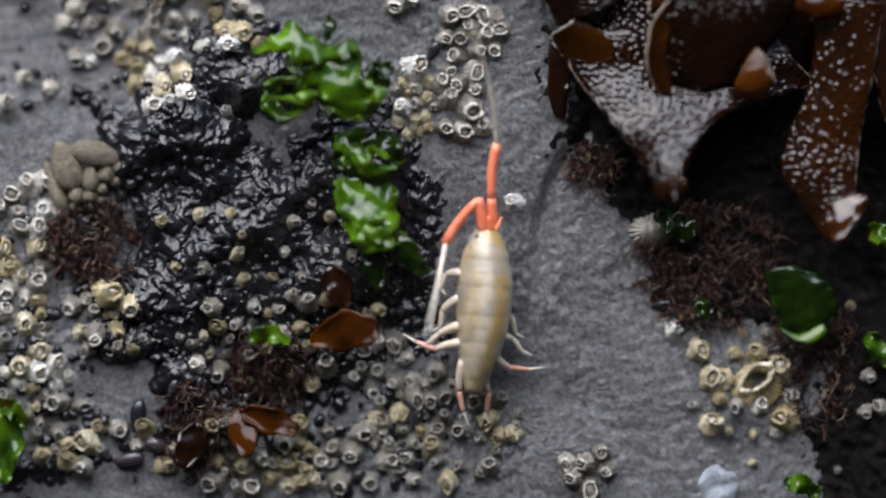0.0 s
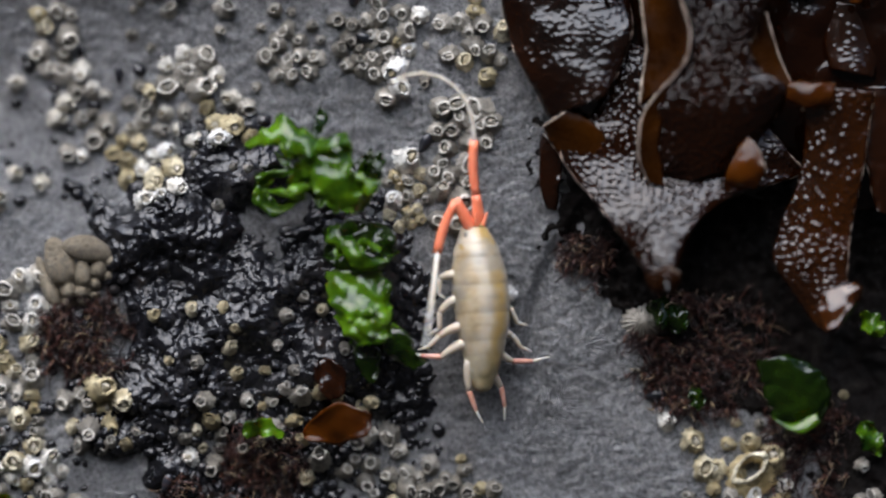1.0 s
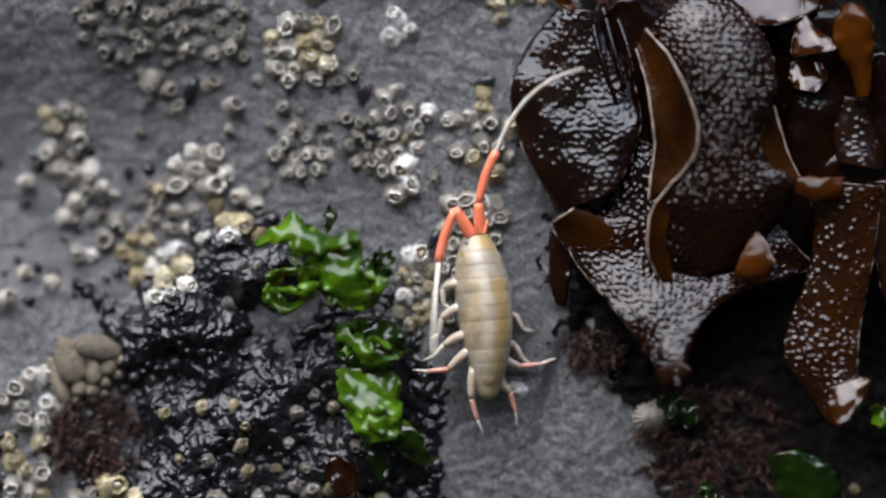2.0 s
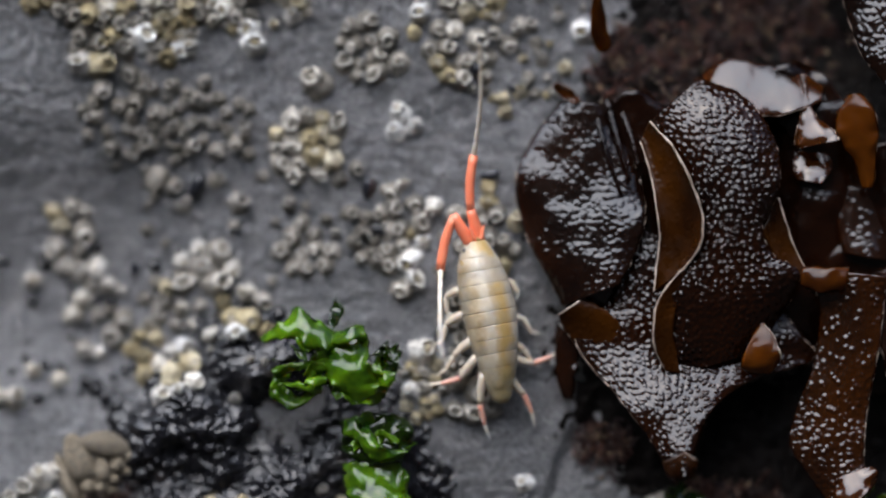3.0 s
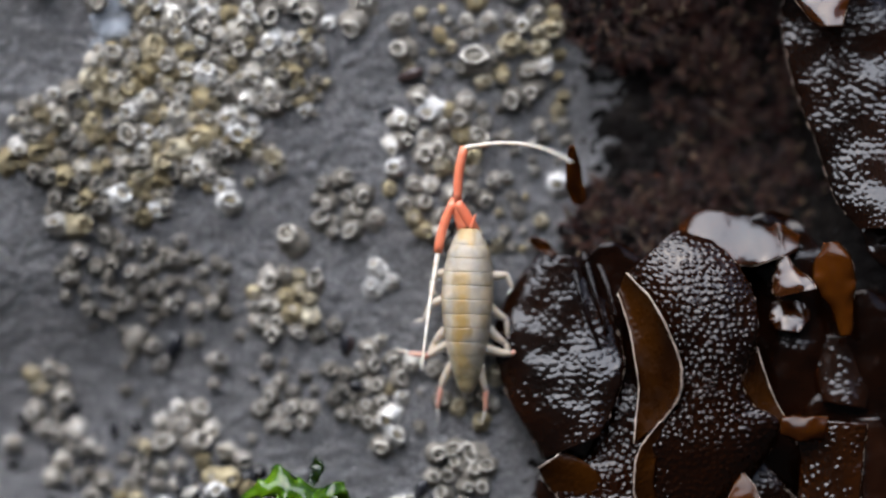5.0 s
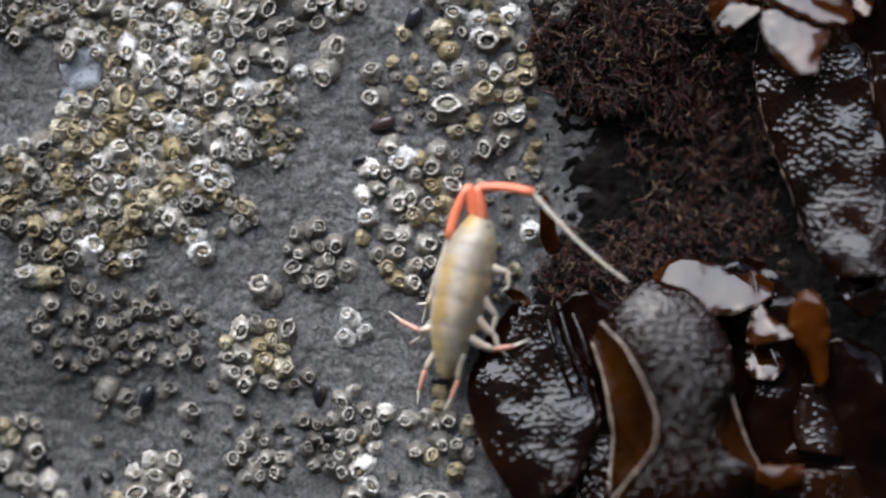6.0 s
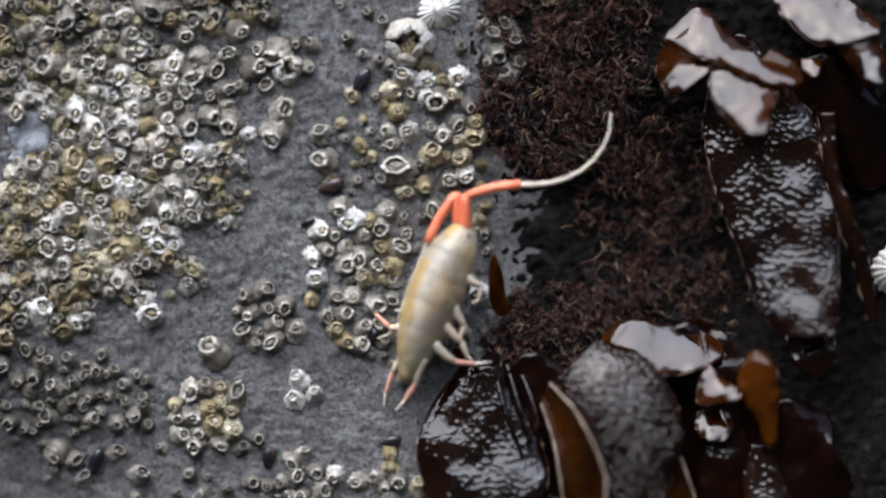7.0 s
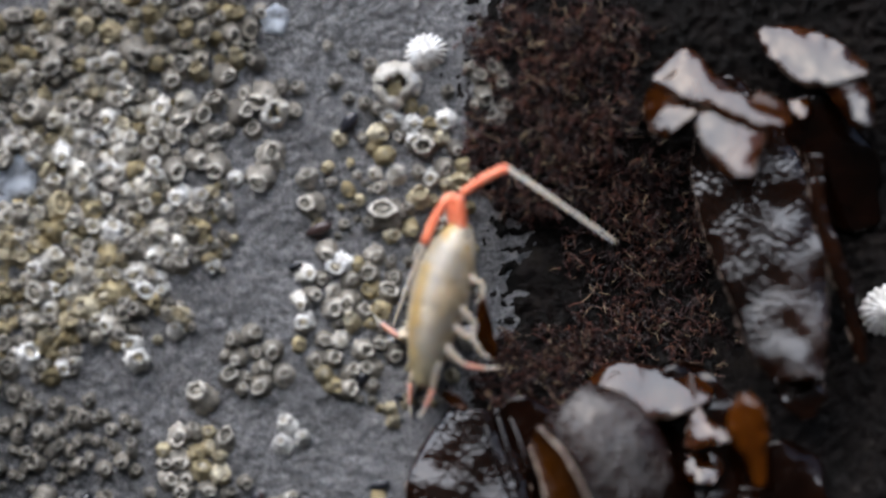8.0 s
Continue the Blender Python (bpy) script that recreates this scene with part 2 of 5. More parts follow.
def build_rock():
    core_u, core_v = np.arange(-74, 94, 0.4), np.arange(-46, 134, 0.4)
    us = np.concatenate([np.linspace(-480, -76, 40), core_u, np.linspace(96, 500, 40)])
    vs = np.concatenate([np.linspace(-430, -48, 38), core_v, np.linspace(136, 520, 38)])
    verts = [(u * MM, v * MM, rock_height(u, v) * MM) for v in vs for u in us]
    n = len(us)
    faces = [(j * n + i, j * n + i + 1, (j + 1) * n + i + 1, (j + 1) * n + i) for j in range(len(vs) - 1) for i in range(n - 1)]
    ob = part_mesh("rock_face", mesh("rock_face", verts, faces), ROCK)
    ob.matrix_world = SLOPE
    tagged(ob, "dark grey wet basalt boulder face with pits", "rock", kind="structure")


build_rock()


def build_mat(name, us, vs, height, wrinkle, material, label):
    """A mat over the rock: wherever height() is above the rock's face, with its own wrinkles."""
    verts, faces, index = [], [], {}
    for j, v in enumerate(vs):
        for i, u in enumerate(us):
            c = height(u, v)
            if c > -0.7:
                index[i, j] = len(verts)
                verts.append((u * MM, v * MM, (rock_height(u, v) + c + wrinkle(u, v)) * MM))
    for i, j in index:
        q = [(i, j), (i + 1, j), (i + 1, j + 1), (i, j + 1)]
        if all(k in index for k in q):
            faces.append([index[k] for k in q])
    ob = part_mesh(name, mesh(name, verts, faces), material)
    ob.matrix_world = SLOPE
    tagged(ob, label, "algae", kind="stuff")


def knots(u, v):
    """Curled folds and beads about a millimetre across, with deep creases between, over larger hummocks."""
    wu, wv = u + 0.8 * noise.noise(Vector((u / 1.7, v / 1.7, 9.0))), v + 0.8 * noise.noise(Vector((u / 1.7, v / 1.7, 2.0)))
    a = noise.noise(Vector((wu / 2.1, wv / 2.1, 1.7)))
    b = noise.noise(Vector((wu / 0.95, wv / 0.95, 6.1)))
    big = 0.9 + 0.9 * noise.noise(Vector((u / 7, v / 7, 4.0)))
    return big * (0.85 * math.sqrt(min(1.0, 2.0 * abs(a)))) + 0.34 * math.sqrt(min(1.0, 2.0 * abs(b))) + 1.1 * noise.noise(Vector((u / 4.5, v / 4.5, 8.0))) - 0.8


def turf_shade_height(u, v):
    """The dark layer beside and under the kelp: dark turf, with the kelp's shade built in."""
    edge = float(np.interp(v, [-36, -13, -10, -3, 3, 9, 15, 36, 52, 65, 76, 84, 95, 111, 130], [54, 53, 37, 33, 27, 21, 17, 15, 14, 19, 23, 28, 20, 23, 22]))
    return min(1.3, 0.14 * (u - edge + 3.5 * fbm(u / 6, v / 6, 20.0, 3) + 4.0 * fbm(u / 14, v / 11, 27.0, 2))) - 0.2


build_mat("black_crust", np.arange(-66, 6, 0.24), np.arange(-42, 34, 0.24), crust_height, knots, CRUST, "glossy black wrinkled algal crust mounded on the rock")
build_mat("dark_film", np.arange(10, 94, 0.5), np.arange(-46, 134, 0.5), turf_shade_height, lambda u, v: 0.75 * fbm(u / 1.3, v / 1.3, 7.0, 2), TURF_SHADE, "thin dark layer for turf and shade beside the kelp")


def build_dark_surround():
    """Unseen dark ground: low before the boulder, then a bank added all round to darken low reflections, and level land
    out to the horizon.
    """
    rings = [0.05, 0.3, 0.7, 1.2, 1.8, 2.4, 3.0, 3.6, 4.2, 4.8, 5.4, 6.2, 7.0, 10, 20, 80, 400]
    verts, faces, sides = [(0, 0, -0.62)], [], 72
    for r in rings:
        for k in range(sides):
            g = 2 * math.pi * k / sides
            x, y = r * math.cos(g), r * math.sin(g)
            bank = 4.6 * min(1.0, max(0.0, (r - 2.4) / 4.6)) * (1 + 0.35 * noise.noise(Vector((x * 0.4, y * 0.4, 2))))
            verts.append((x, y, -0.62 + bank + 0.05 * noise.noise(Vector((x * 1.3, y * 1.3, 0)))))
    faces += [(0, 1 + k, 1 + (k + 1) % sides) for k in range(sides)]
    for i in range(len(rings) - 1):
        for k in range(sides):
            a, b = 1 + i * sides, 1 + (i + 1) * sides
            faces.append((a + k, b + k, b + (k + 1) % sides, a + (k + 1) % sides))
    s = Nodes("dark_unseen_ground", 0.6)
    tone = s.ramp(s.noise(9, 6), [(0.35, (0.006, 0.006, 0.006)), (0.65, (0.018, 0.017, 0.015))])
    s.bump(s.cells(14), 0.8, 0.03)
    ob = part_mesh("ground", mesh("ground", verts, faces), s.set(Base_Color=tone, Specular_IOR_Level=0.08))
    tagged(ob, "unseen dark ground and bank added to darken reflections", "beach", kind="structure")


build_dark_surround()


# ---- kelp and other weed blades ----
def blade_mesh(name, spine, left, right, lift, ruffle, waves, seed, curl=0.0, step=0.6, dome=2.0, twist=0.0, pitch=0.0, calm=0.9):
    """A ruffled blade along a spine of (u, v): its half widths, its height over the rock, how its margins wave and curl."""
    length = sum(math.dist(a, b) for a, b in zip(spine, spine[1:]))
    rows = max(12, int(length / step))
    c = bend(spine, rows)
    wl_, wr_ = bend([(x, 0) for x in left], rows)[:, 0], bend([(x, 0) for x in right], rows)[:, 0]
    hs = bend([(x, 0) for x in lift], rows)[:, 0]
    middle = float(np.mean(c[:, 1]))
    cols = max(8, int((max(left) + max(right)) / step))
    tang = np.gradient(c, axis=0)
    tang /= np.linalg.norm(tang, axis=1)[:, None] + 1e-9
    verts = []
    for i in range(rows):
        side = np.array([tang[i][1], -tang[i][0]])
        s = i / (rows - 1)
        for j in range(cols + 1):
            t = 2 * j / cols - 1
            w = (wr_[i] if t > 0 else wl_[i])
            edge = abs(t)
            ends = min(1.0, (s + 0.012) / 0.09, (1.012 - s) / 0.05) ** 0.5
            nib = ends * (1 + 0.1 * edge * math.sin(waves * 4 * math.pi * s + seed * 2 + (2.1 if t > 0 else 0))) + 0.08 * noise.noise(Vector((s * 7, t * 1.3, seed))) * edge
            p = c[i] + side * t * max(w, 0.02) * nib
            wave = ruffle * edge ** 2 * math.sin(waves * 2 * math.pi * s + (1.7 if t > 0 else 0.0) + 2.5 * noise.noise(Vector((s * 3, seed, 0.3))))
            roll = twist * math.sin(2 * math.pi * (s * 1.2 + 0.37 * seed)) + 0.5 * twist * noise.noise(Vector((s * 4, seed, 3.0)))
            p = c[i] + (p - c[i]) * math.cos(roll)
            bow = dome * min(1.0, (wl_[i] + wr_[i]) / 14)
            h = hs[i] + bow * (1 - edge ** 2) + wave + curl * edge ** 4 + t * max(w, 0.02) * math.sin(roll) + pitch * (p[1] - middle) + calm * fbm(p[0] / 7, p[1] / 7, seed, 2)
            verts.append((p[0] * MM, p[1] * MM, (rock_height(*p) * 0.4 + h) * MM))
    n = cols + 1
    faces = [(i * n + j, i * n + j + 1, (i + 1) * n + j + 1, (i + 1) * n + j) for i in range(rows - 1) for j in range(cols)]
    return mesh(name, verts, faces)


def add_blade(plant, material, spine, left, right, lift, ruffle=1.2, waves=2.0, seed=1.0, curl=0.0, dome=2.0, thick=0.35, label="", twist=0.0, pitch=0.0, calm=0.9):
    me = blade_mesh("blade", spine, left, right, lift, ruffle, waves, seed, curl, dome=dome, twist=twist, pitch=pitch, calm=calm)
    ob = part_mesh("blade", me, material, plant, label)
    m = ob.modifiers.new("thickness", "SOLIDIFY")
    m.thickness, m.offset = thick * MM, 0.0
    return ob


def plant_base(name, label, category, group=""):
    ob = new(name)
    ob.empty_display_size = 0.005
    ob.matrix_world = SLOPE
    return tagged(ob, label, category, group)


def sway_noise(x, y, seed):
    """Smooth waves between -1 and 1, for arrays."""
    out = np.zeros_like(x)
    for k in range(5):
        g = 1.9 * k + 0.7 * seed
        f = 0.6 + 0.45 * k
        out += np.sin(f * (x * math.cos(g) + y * math.sin(g)) + 2.3 * k * seed + 1.3 * np.sin(0.7 * f * (y * math.cos(g) - x * math.sin(g)) + seed))
    return out / 5


def warts(x, y, pitch, seed):
    """Round blisters on a jittered lattice, 0 to 1."""
    gx, gy = np.floor(x / pitch), np.floor(y / pitch)
    best = np.full(x.shape, 9.0)
    for i in (-1, 0, 1):
        for j in (-1, 0, 1):
            cx, cy = gx + i, gy + j
            h = np.abs(np.sin(cx * 12.9898 + cy * 78.233 + seed) * 43758.5453) % 1.0
            k = np.abs(np.sin(cx * 39.346 + cy * 11.135 + seed) * 24634.6345) % 1.0
            size = 0.7 + 0.5 * ((h * 7.13 + k * 3.7) % 1.0)
            best = np.minimum(best, np.hypot(x / pitch - cx - 0.15 - 0.7 * h, y / pitch - cy - 0.15 - 0.7 * k) / size)
    return np.clip(1 - (best / 0.33) ** 2, 0, 1)


def ribbon(plant, material, left, right, belly=1.0, wart=0.0, seed=1, rims="", tear=0.15, top=False, step=0.3, thick=0.28, ruffle=0.0):
    """A blade between two edge curves of (u, v, w), bellied between them, blistered, with painted pale sheen along the
    margins named.
    """
    size = max(sum(math.dist(a, b) for a, b in zip(e, e[1:])) for e in (left, right))
    wide = max(math.dist(a, b) for a, b in zip(left, right)) if len(left) == len(right) else 20.0
    rows, cols = max(10, int(size / step)), max(8, int(wide / step))
    a, b = bend(left, rows), bend(right, rows)
    s, t = np.meshgrid(np.linspace(0, 1, rows), np.linspace(0, 1, cols + 1), indexing="ij")
    fray = tear * sway_noise(s * size * 1.6, t * 2.0, seed + 5)
    t2 = t + np.where(t < 0.5, -1, 1) * np.abs(2 * t - 1) ** 4 * fray / np.maximum(1.0, np.linalg.norm(b - a, axis=1))[:, None]
    p = a[:, None, :] * (1 - t2[..., None]) + b[:, None, :] * t2[..., None]
    x, y = p[..., 0], p[..., 1]
    lift = belly * (4 * t * (1 - t)) ** 0.7 + min(0.24, 0.016 * wide) * sway_noise(x / 2.6, y / 2.6, seed)
    lift += 0.3 * np.abs(2 * t - 1) ** 3 * np.sin(s * size * 0.55 + 2.0 * t + seed)
    if ruffle:
        edge = np.abs(2 * t - 1)
        lift += ruffle * (0.25 + 0.75 * edge ** 2) * sway_noise(x * 1.05, y * 1.05, seed + 9)
        lift += 0.6 * ruffle * edge ** 3 * np.sin(s * size * 1.5 + 3 * t + seed)
        side = 0.45 * ruffle * edge[..., None] * np.stack([sway_noise(x * 0.9, y * 0.9, seed + 3), sway_noise(x * 0.9, y * 0.9, seed + 4), 0 * x], axis=-1)
        p = p + side
    if wart:
        lift += wart * warts(x, y, 0.95, seed) * np.clip(1.1 + 0.8 * sway_noise(x / 4, y / 4, seed + 2), 0.25, 1.4)
    p = p + np.stack([0 * x, 0 * x, lift], axis=-1)
    n = cols + 1
    verts = p.reshape(-1, 3) * MM
    faces = [(i * n + j, i * n + j + 1, (i + 1) * n + j + 1, (i + 1) * n + j) for i in range(rows - 1) for j in range(cols)]
    ob = part_mesh("blade", mesh("blade", verts, faces), material, plant)
    m = ob.modifiers.new("thickness", "SOLIDIFY")
    m.thickness, m.offset = thick * MM, 0.0
    edges = {"L": p[:, 0], "R": p[:, -1]}
    for way in list(rims) + (["T"] if top else []):
        line = (p[0] if way == "T" else edges[way])[::2]
        radii = [(0.12 + 0.05 * math.sin(1.1 * k + seed) * math.sin(0.23 * k)) * MM for k in range(len(line))]
        vs, fs = tube(line * MM, radii, 6)
        part_mesh("margin", mesh("margin", vs, fs), EDGE_SHEEN, ob, "thin margin with the wet edge's sky sheen painted on")
    return ob


kelp = plant_base("kelp", "dark brown wet kelp with warty ruffled blades hanging on the rock", "kelp")
# back blades over the dark hollow, darkened to stand for shade between the blades
add_blade(kelp, KELP_DARK, [(49.6, 67.3), (53.5, 54.9), (54.1, 41.7), (51.4, 30.2), (46.3, 20.4)], [4, 8, 9, 8, 3], [4, 9, 10, 8, 3], [0.6, 0.9, 1.2, 1.6, 1.6], 1.2, 2.0, 51.0, pitch=0.1)
add_blade(kelp, KELP_DARK, [(64.2, 55.5), (64.8, 43.2), (63.8, 31.6), (62.7, 18.5)], [4, 8, 8, 3], [4, 8, 8, 3], [0.6, 1.2, 1.8, 2.0], 1.4, 2.0, 53.0, pitch=0.1)
add_blade(kelp, KELP_DARK, [(27.3, 63.6), (27.9, 52.0), (26.1, 41.4), (23.4, 30.7)], [4, 7, 8, 5], [4, 6, 6, 4], [0.6, 1.0, 1.4, 2.0], 1.2, 2.0, 55.0, pitch=0.1)
# the smooth lobe beside the animal's way
ribbon(kelp, KELP_SLICK, [(16.9, 62.3, 0.6), (12.4, 56.8, 1.2), (9.8, 50.2, 2.0), (11.3, 42.7, 3.6), (14.2, 36.8, 5.0), (16.4, 32.2, 5.2)],
       [(23.1, 61.7, 1.2), (26.1, 55.3, 2.6), (28.2, 49.4, 4.2), (28.6, 44.9, 5.4), (27.1, 39.9, 6.6), (24.6, 35.3, 7.4)], belly=1.6, wart=0.08, seed=1, rims='LR')
# the dull brown end of the lobe
ribbon(kelp, KELP_BROWN, [(14.2, 37.7, 3.8), (15.6, 34.3, 3.6), (17.6, 31.0, 3.2)],
       [(24.3, 37.5, 4.4), (25.1, 33.3, 4.2), (26.7, 30.0, 3.6)], belly=0.6, wart=0.06, seed=2)
# the small curled flap under it
ribbon(kelp, KELP_UNDER, [(15.8, 31.0, 6.2), (16.7, 28.7, 5.4), (18.5, 26.4, 5.0)],
       [(19.4, 33.3, 7.0), (23.4, 30.9, 6.4), (26.2, 26.7, 5.2)], belly=0.8, seed=3, rims='L', top=True)
ribbon(kelp, KELP_PLAIN, [(15.6, 30.2, 3.0), (15.1, 24.4, 2.8), (16.1, 19.4, 2.4), (17.3, 18.6, 2.0)],
       [(18.5, 26.8, 3.4), (18.3, 23.5, 3.2), (17.8, 20.2, 2.6), (17.7, 18.6, 2.0)], belly=0.4, seed=4, ruffle=0.4)
# the broad lower blade that ends in a point
ribbon(kelp, KELP, [(25.7, 44.1, 3.0), (24.7, 37.5, 4.2), (22.1, 31.3, 5.0), (18.3, 26.8, 5.6), (24.1, 19.1, 8.2), (28.7, 12.9, 10.0), (31.1, 9.0, 11.0), (33.4, 7.0, 11.4)],
       [(43.4, 37.1, 3.0), (47.4, 32.1, 3.4), (51.5, 27.0, 3.6), (53.1, 24.0, 3.6), (44.7, 21.2, 5.6), (39.5, 18.3, 7.8), (37.0, 15.1, 9.4), (34.2, 7.0, 11.6)], belly=1.4, wart=0.17, step=0.22, seed=5, rims='LR')
# the curled tip
ribbon(kelp, KELP_UNDER, [(30.4, 9.2, 11.2), (31.4, 7.4, 11.6), (32.0, 6.7, 11.2)],
       [(33.8, 10.8, 11.8), (35.6, 9.1, 12.0), (35.0, 6.8, 11.4)], belly=0.5, seed=6, rims='R')
# the domed central blade over it
ribbon(kelp, KELP, [(29.5, 58.9, 5.0), (33.1, 54.6, 8.4), (35.5, 49.7, 9.6), (37.0, 44.7, 9.8), (36.3, 40.6, 9.4), (33.9, 37.1, 9.0), (31.5, 32.0, 8.3), (31.2, 25.8, 7.0), (33.1, 21.8, 5.2)],
       [(36.8, 65.3, 4.5), (43.0, 62.7, 6.2), (47.2, 57.1, 7.6), (48.4, 51.5, 8.6), (47.4, 47.0, 9.2), (45.6, 43.1, 9.6), (47.2, 39.2, 9.4), (51.0, 35.8, 8.3), (44.8, 25.1, 5.2)], belly=2.2, wart=0.26, step=0.22, seed=7, rims='R')
# its curled margin: the underside shows amber between two pale edges
ribbon(kelp, KELP_UNDER, [(28.1, 56.1, 6.4), (29.5, 51.5, 7.6), (30.3, 46.5, 8.2), (30.7, 41.9, 8.4), (30.1, 37.4, 8.2), (29.7, 34.1, 8.6)],
       [(29.5, 59.1, 7.8), (33.1, 54.7, 10.2), (35.5, 49.7, 11.6), (37.0, 44.7, 12.0), (36.4, 40.6, 11.6), (33.8, 37.1, 10.6)], belly=-1.2, seed=8, rims='LR')
ribbon(kelp, KELP_UNDER, [(33.8, 37.3, 10.6), (30.7, 33.6, 10.2), (29.6, 29.5, 9.8), (29.8, 25.8, 9.2), (31.2, 22.6, 8.2)],
       [(34.2, 36.8, 10.4), (33.0, 32.4, 9.4), (32.4, 28.6, 8.9), (32.9, 25.3, 8.4), (33.3, 22.2, 8.0)], belly=-0.3, seed=9, rims='L')
# the fold behind the central blade's other margin
ribbon(kelp, KELP_UNDER, [(47.9, 47.8, 8.4), (46.5, 44.5, 8.8), (45.9, 42.4, 9.0), (47.7, 39.0, 8.6), (51.1, 35.2, 8.2)],
       [(48.2, 47.6, 7.6), (49.3, 43.5, 7.2), (50.7, 39.5, 7.0), (52.8, 35.8, 7.0), (53.6, 33.1, 7.0)], belly=-0.6, seed=10, rims='R')
# small amber tongues
ribbon(kelp, KELP_AMBER, [(45.2, 29.6, 8.0), (43.3, 26.0, 9.0), (42.4, 23.2, 8.8), (43.7, 22.1, 8.0)],
       [(45.5, 29.5, 8.0), (47.5, 26.5, 9.4), (47.9, 23.8, 9.6), (46.4, 22.0, 8.6)], belly=0.3, seed=11, rims='R', ruffle=0.4)
ribbon(kelp, KELP_AMBER, [(51.5, 37.6, 7.6), (54.1, 37.3, 8.2), (58.3, 37.2, 8.0)],
       [(51.1, 34.8, 8.0), (54.1, 33.6, 8.8), (57.5, 33.9, 8.4)], belly=0.7, seed=12, ruffle=0.4)
# the speckled side blade and its wet tip
ribbon(kelp, KELP_BROWN, [(53.3, 37.0, 5.4), (54.0, 30.3, 5.6), (52.9, 22.9, 5.9), (50.3, 16.5, 6.2), (49.4, 11.5, 6.5), (52.6, 6.2, 6.9), (54.8, 3.0, 7.3), (56.9, 0.9, 7.6)],
       [(64.0, 35.9, 6.0), (63.3, 31.8, 6.2), (62.0, 22.9, 6.5), (60.6, 16.3, 6.8), (60.1, 11.3, 7.1), (60.2, 7.7, 7.5), (61.8, 6.1, 7.9), (58.1, 0.9, 8.2)], belly=0.9, wart=0.16, step=0.24, seed=13, rims='R')
ribbon(kelp, KELP_FOLD, [(56.4, 6.7, 7.6), (55.8, 3.8, 8.8), (56.9, 1.1, 9.6)],
       [(61.1, 8.2, 8.0), (61.8, 6.6, 8.8), (58.4, 1.7, 9.8)], belly=0.5, seed=14, ruffle=0.45, step=0.25)
ribbon(kelp, KELP_PLAIN, [(62.4, 36.8, 3.0), (61.9, 30.2, 4.4), (63.4, 23.5, 5.0), (64.4, 18.5, 5.0)],
       [(67.4, 36.7, 3.0), (68.1, 30.1, 3.2), (68.1, 23.4, 3.0), (67.0, 17.6, 3.0)], belly=0.8, seed=15, rims='L', ruffle=0.4)
# the wet fold at the top that mirrors the sky
ribbon(kelp, KELP_FOLD, [(37.3, 65.6, 2.0), (40.6, 67.8, 1.6), (46.0, 67.2, 1.6), (51.4, 66.3, 1.6), (55.1, 63.6, 2.4)],
       [(38.1, 64.1, 4.4), (43.0, 61.3, 6.0), (46.7, 59.6, 6.4), (50.6, 60.2, 5.8), (54.6, 61.6, 4.4)], belly=0.5, seed=16, rims='R', ruffle=0.12, step=0.25)
# standing folds beside the central blade
ribbon(kelp, KELP_AMBER, [(58.6, 62.5, 6.0), (57.0, 59.4, 6.4), (57.3, 55.8, 6.6), (59.2, 52.9, 6.8), (60.5, 48.8, 6.4)],
       [(60.1, 62.7, 6.4), (62.2, 60.6, 7.2), (62.9, 56.8, 7.4), (62.4, 54.0, 7.0), (62.1, 48.8, 6.6)], belly=1.0, seed=17, rims='R', ruffle=0.4)
ribbon(kelp, KELP_FOLD, [(51.7, 65.6, 3.0), (51.9, 60.3, 4.6), (50.8, 56.0, 6.0), (51.3, 54.8, 6.4)],
       [(52.2, 65.5, 3.2), (53.6, 59.7, 5.4), (56.3, 57.4, 7.0), (57.0, 55.8, 7.4)], belly=0.5, seed=18, rims='LR', ruffle=0.45, step=0.25)
ribbon(kelp, KELP_FOLD, [(50.8, 54.2, 2.6), (50.4, 52.1, 3.8), (51.1, 50.1, 5.0)],
       [(55.0, 55.1, 2.4), (56.2, 52.1, 4.0), (54.4, 49.5, 5.2)], belly=0.4, seed=20, ruffle=0.45, step=0.25)
ribbon(kelp, KELP_SLICK, [(56.8, 49.3, 1.8), (56.6, 44.3, 2.6), (57.5, 39.4, 3.8)],
       [(64.3, 48.3, 1.8), (64.8, 43.4, 2.8), (64.1, 38.0, 4.0)], belly=1.2, seed=22)


def stipe(points, r):
    path = bend(points, 14)
    path = [(p[0] * MM, p[1] * MM, p[2] * MM) for p in path]
    vs, fs = tube(path, [r * (1 - 0.5 * i / 13) * MM for i in range(14)], 8)
    part_mesh("stipe", mesh("stipe", vs, fs), KELP_DARK, kelp, "black glossy stipe")


for a, b, c in (((21.5, 61.7, 1.5), (22.8, 55.7, 3.9), (25.3, 48.1, 5.4)), ((23.3, 62.5, 1.5), (24.8, 56.5, 3.9), (26.5, 50.3, 5.4)), ((24.9, 62.2, 1.5), (26.7, 57.2, 3.9), (27.9, 52.3, 5.4))):
    stipe((a, b, c), 0.6)

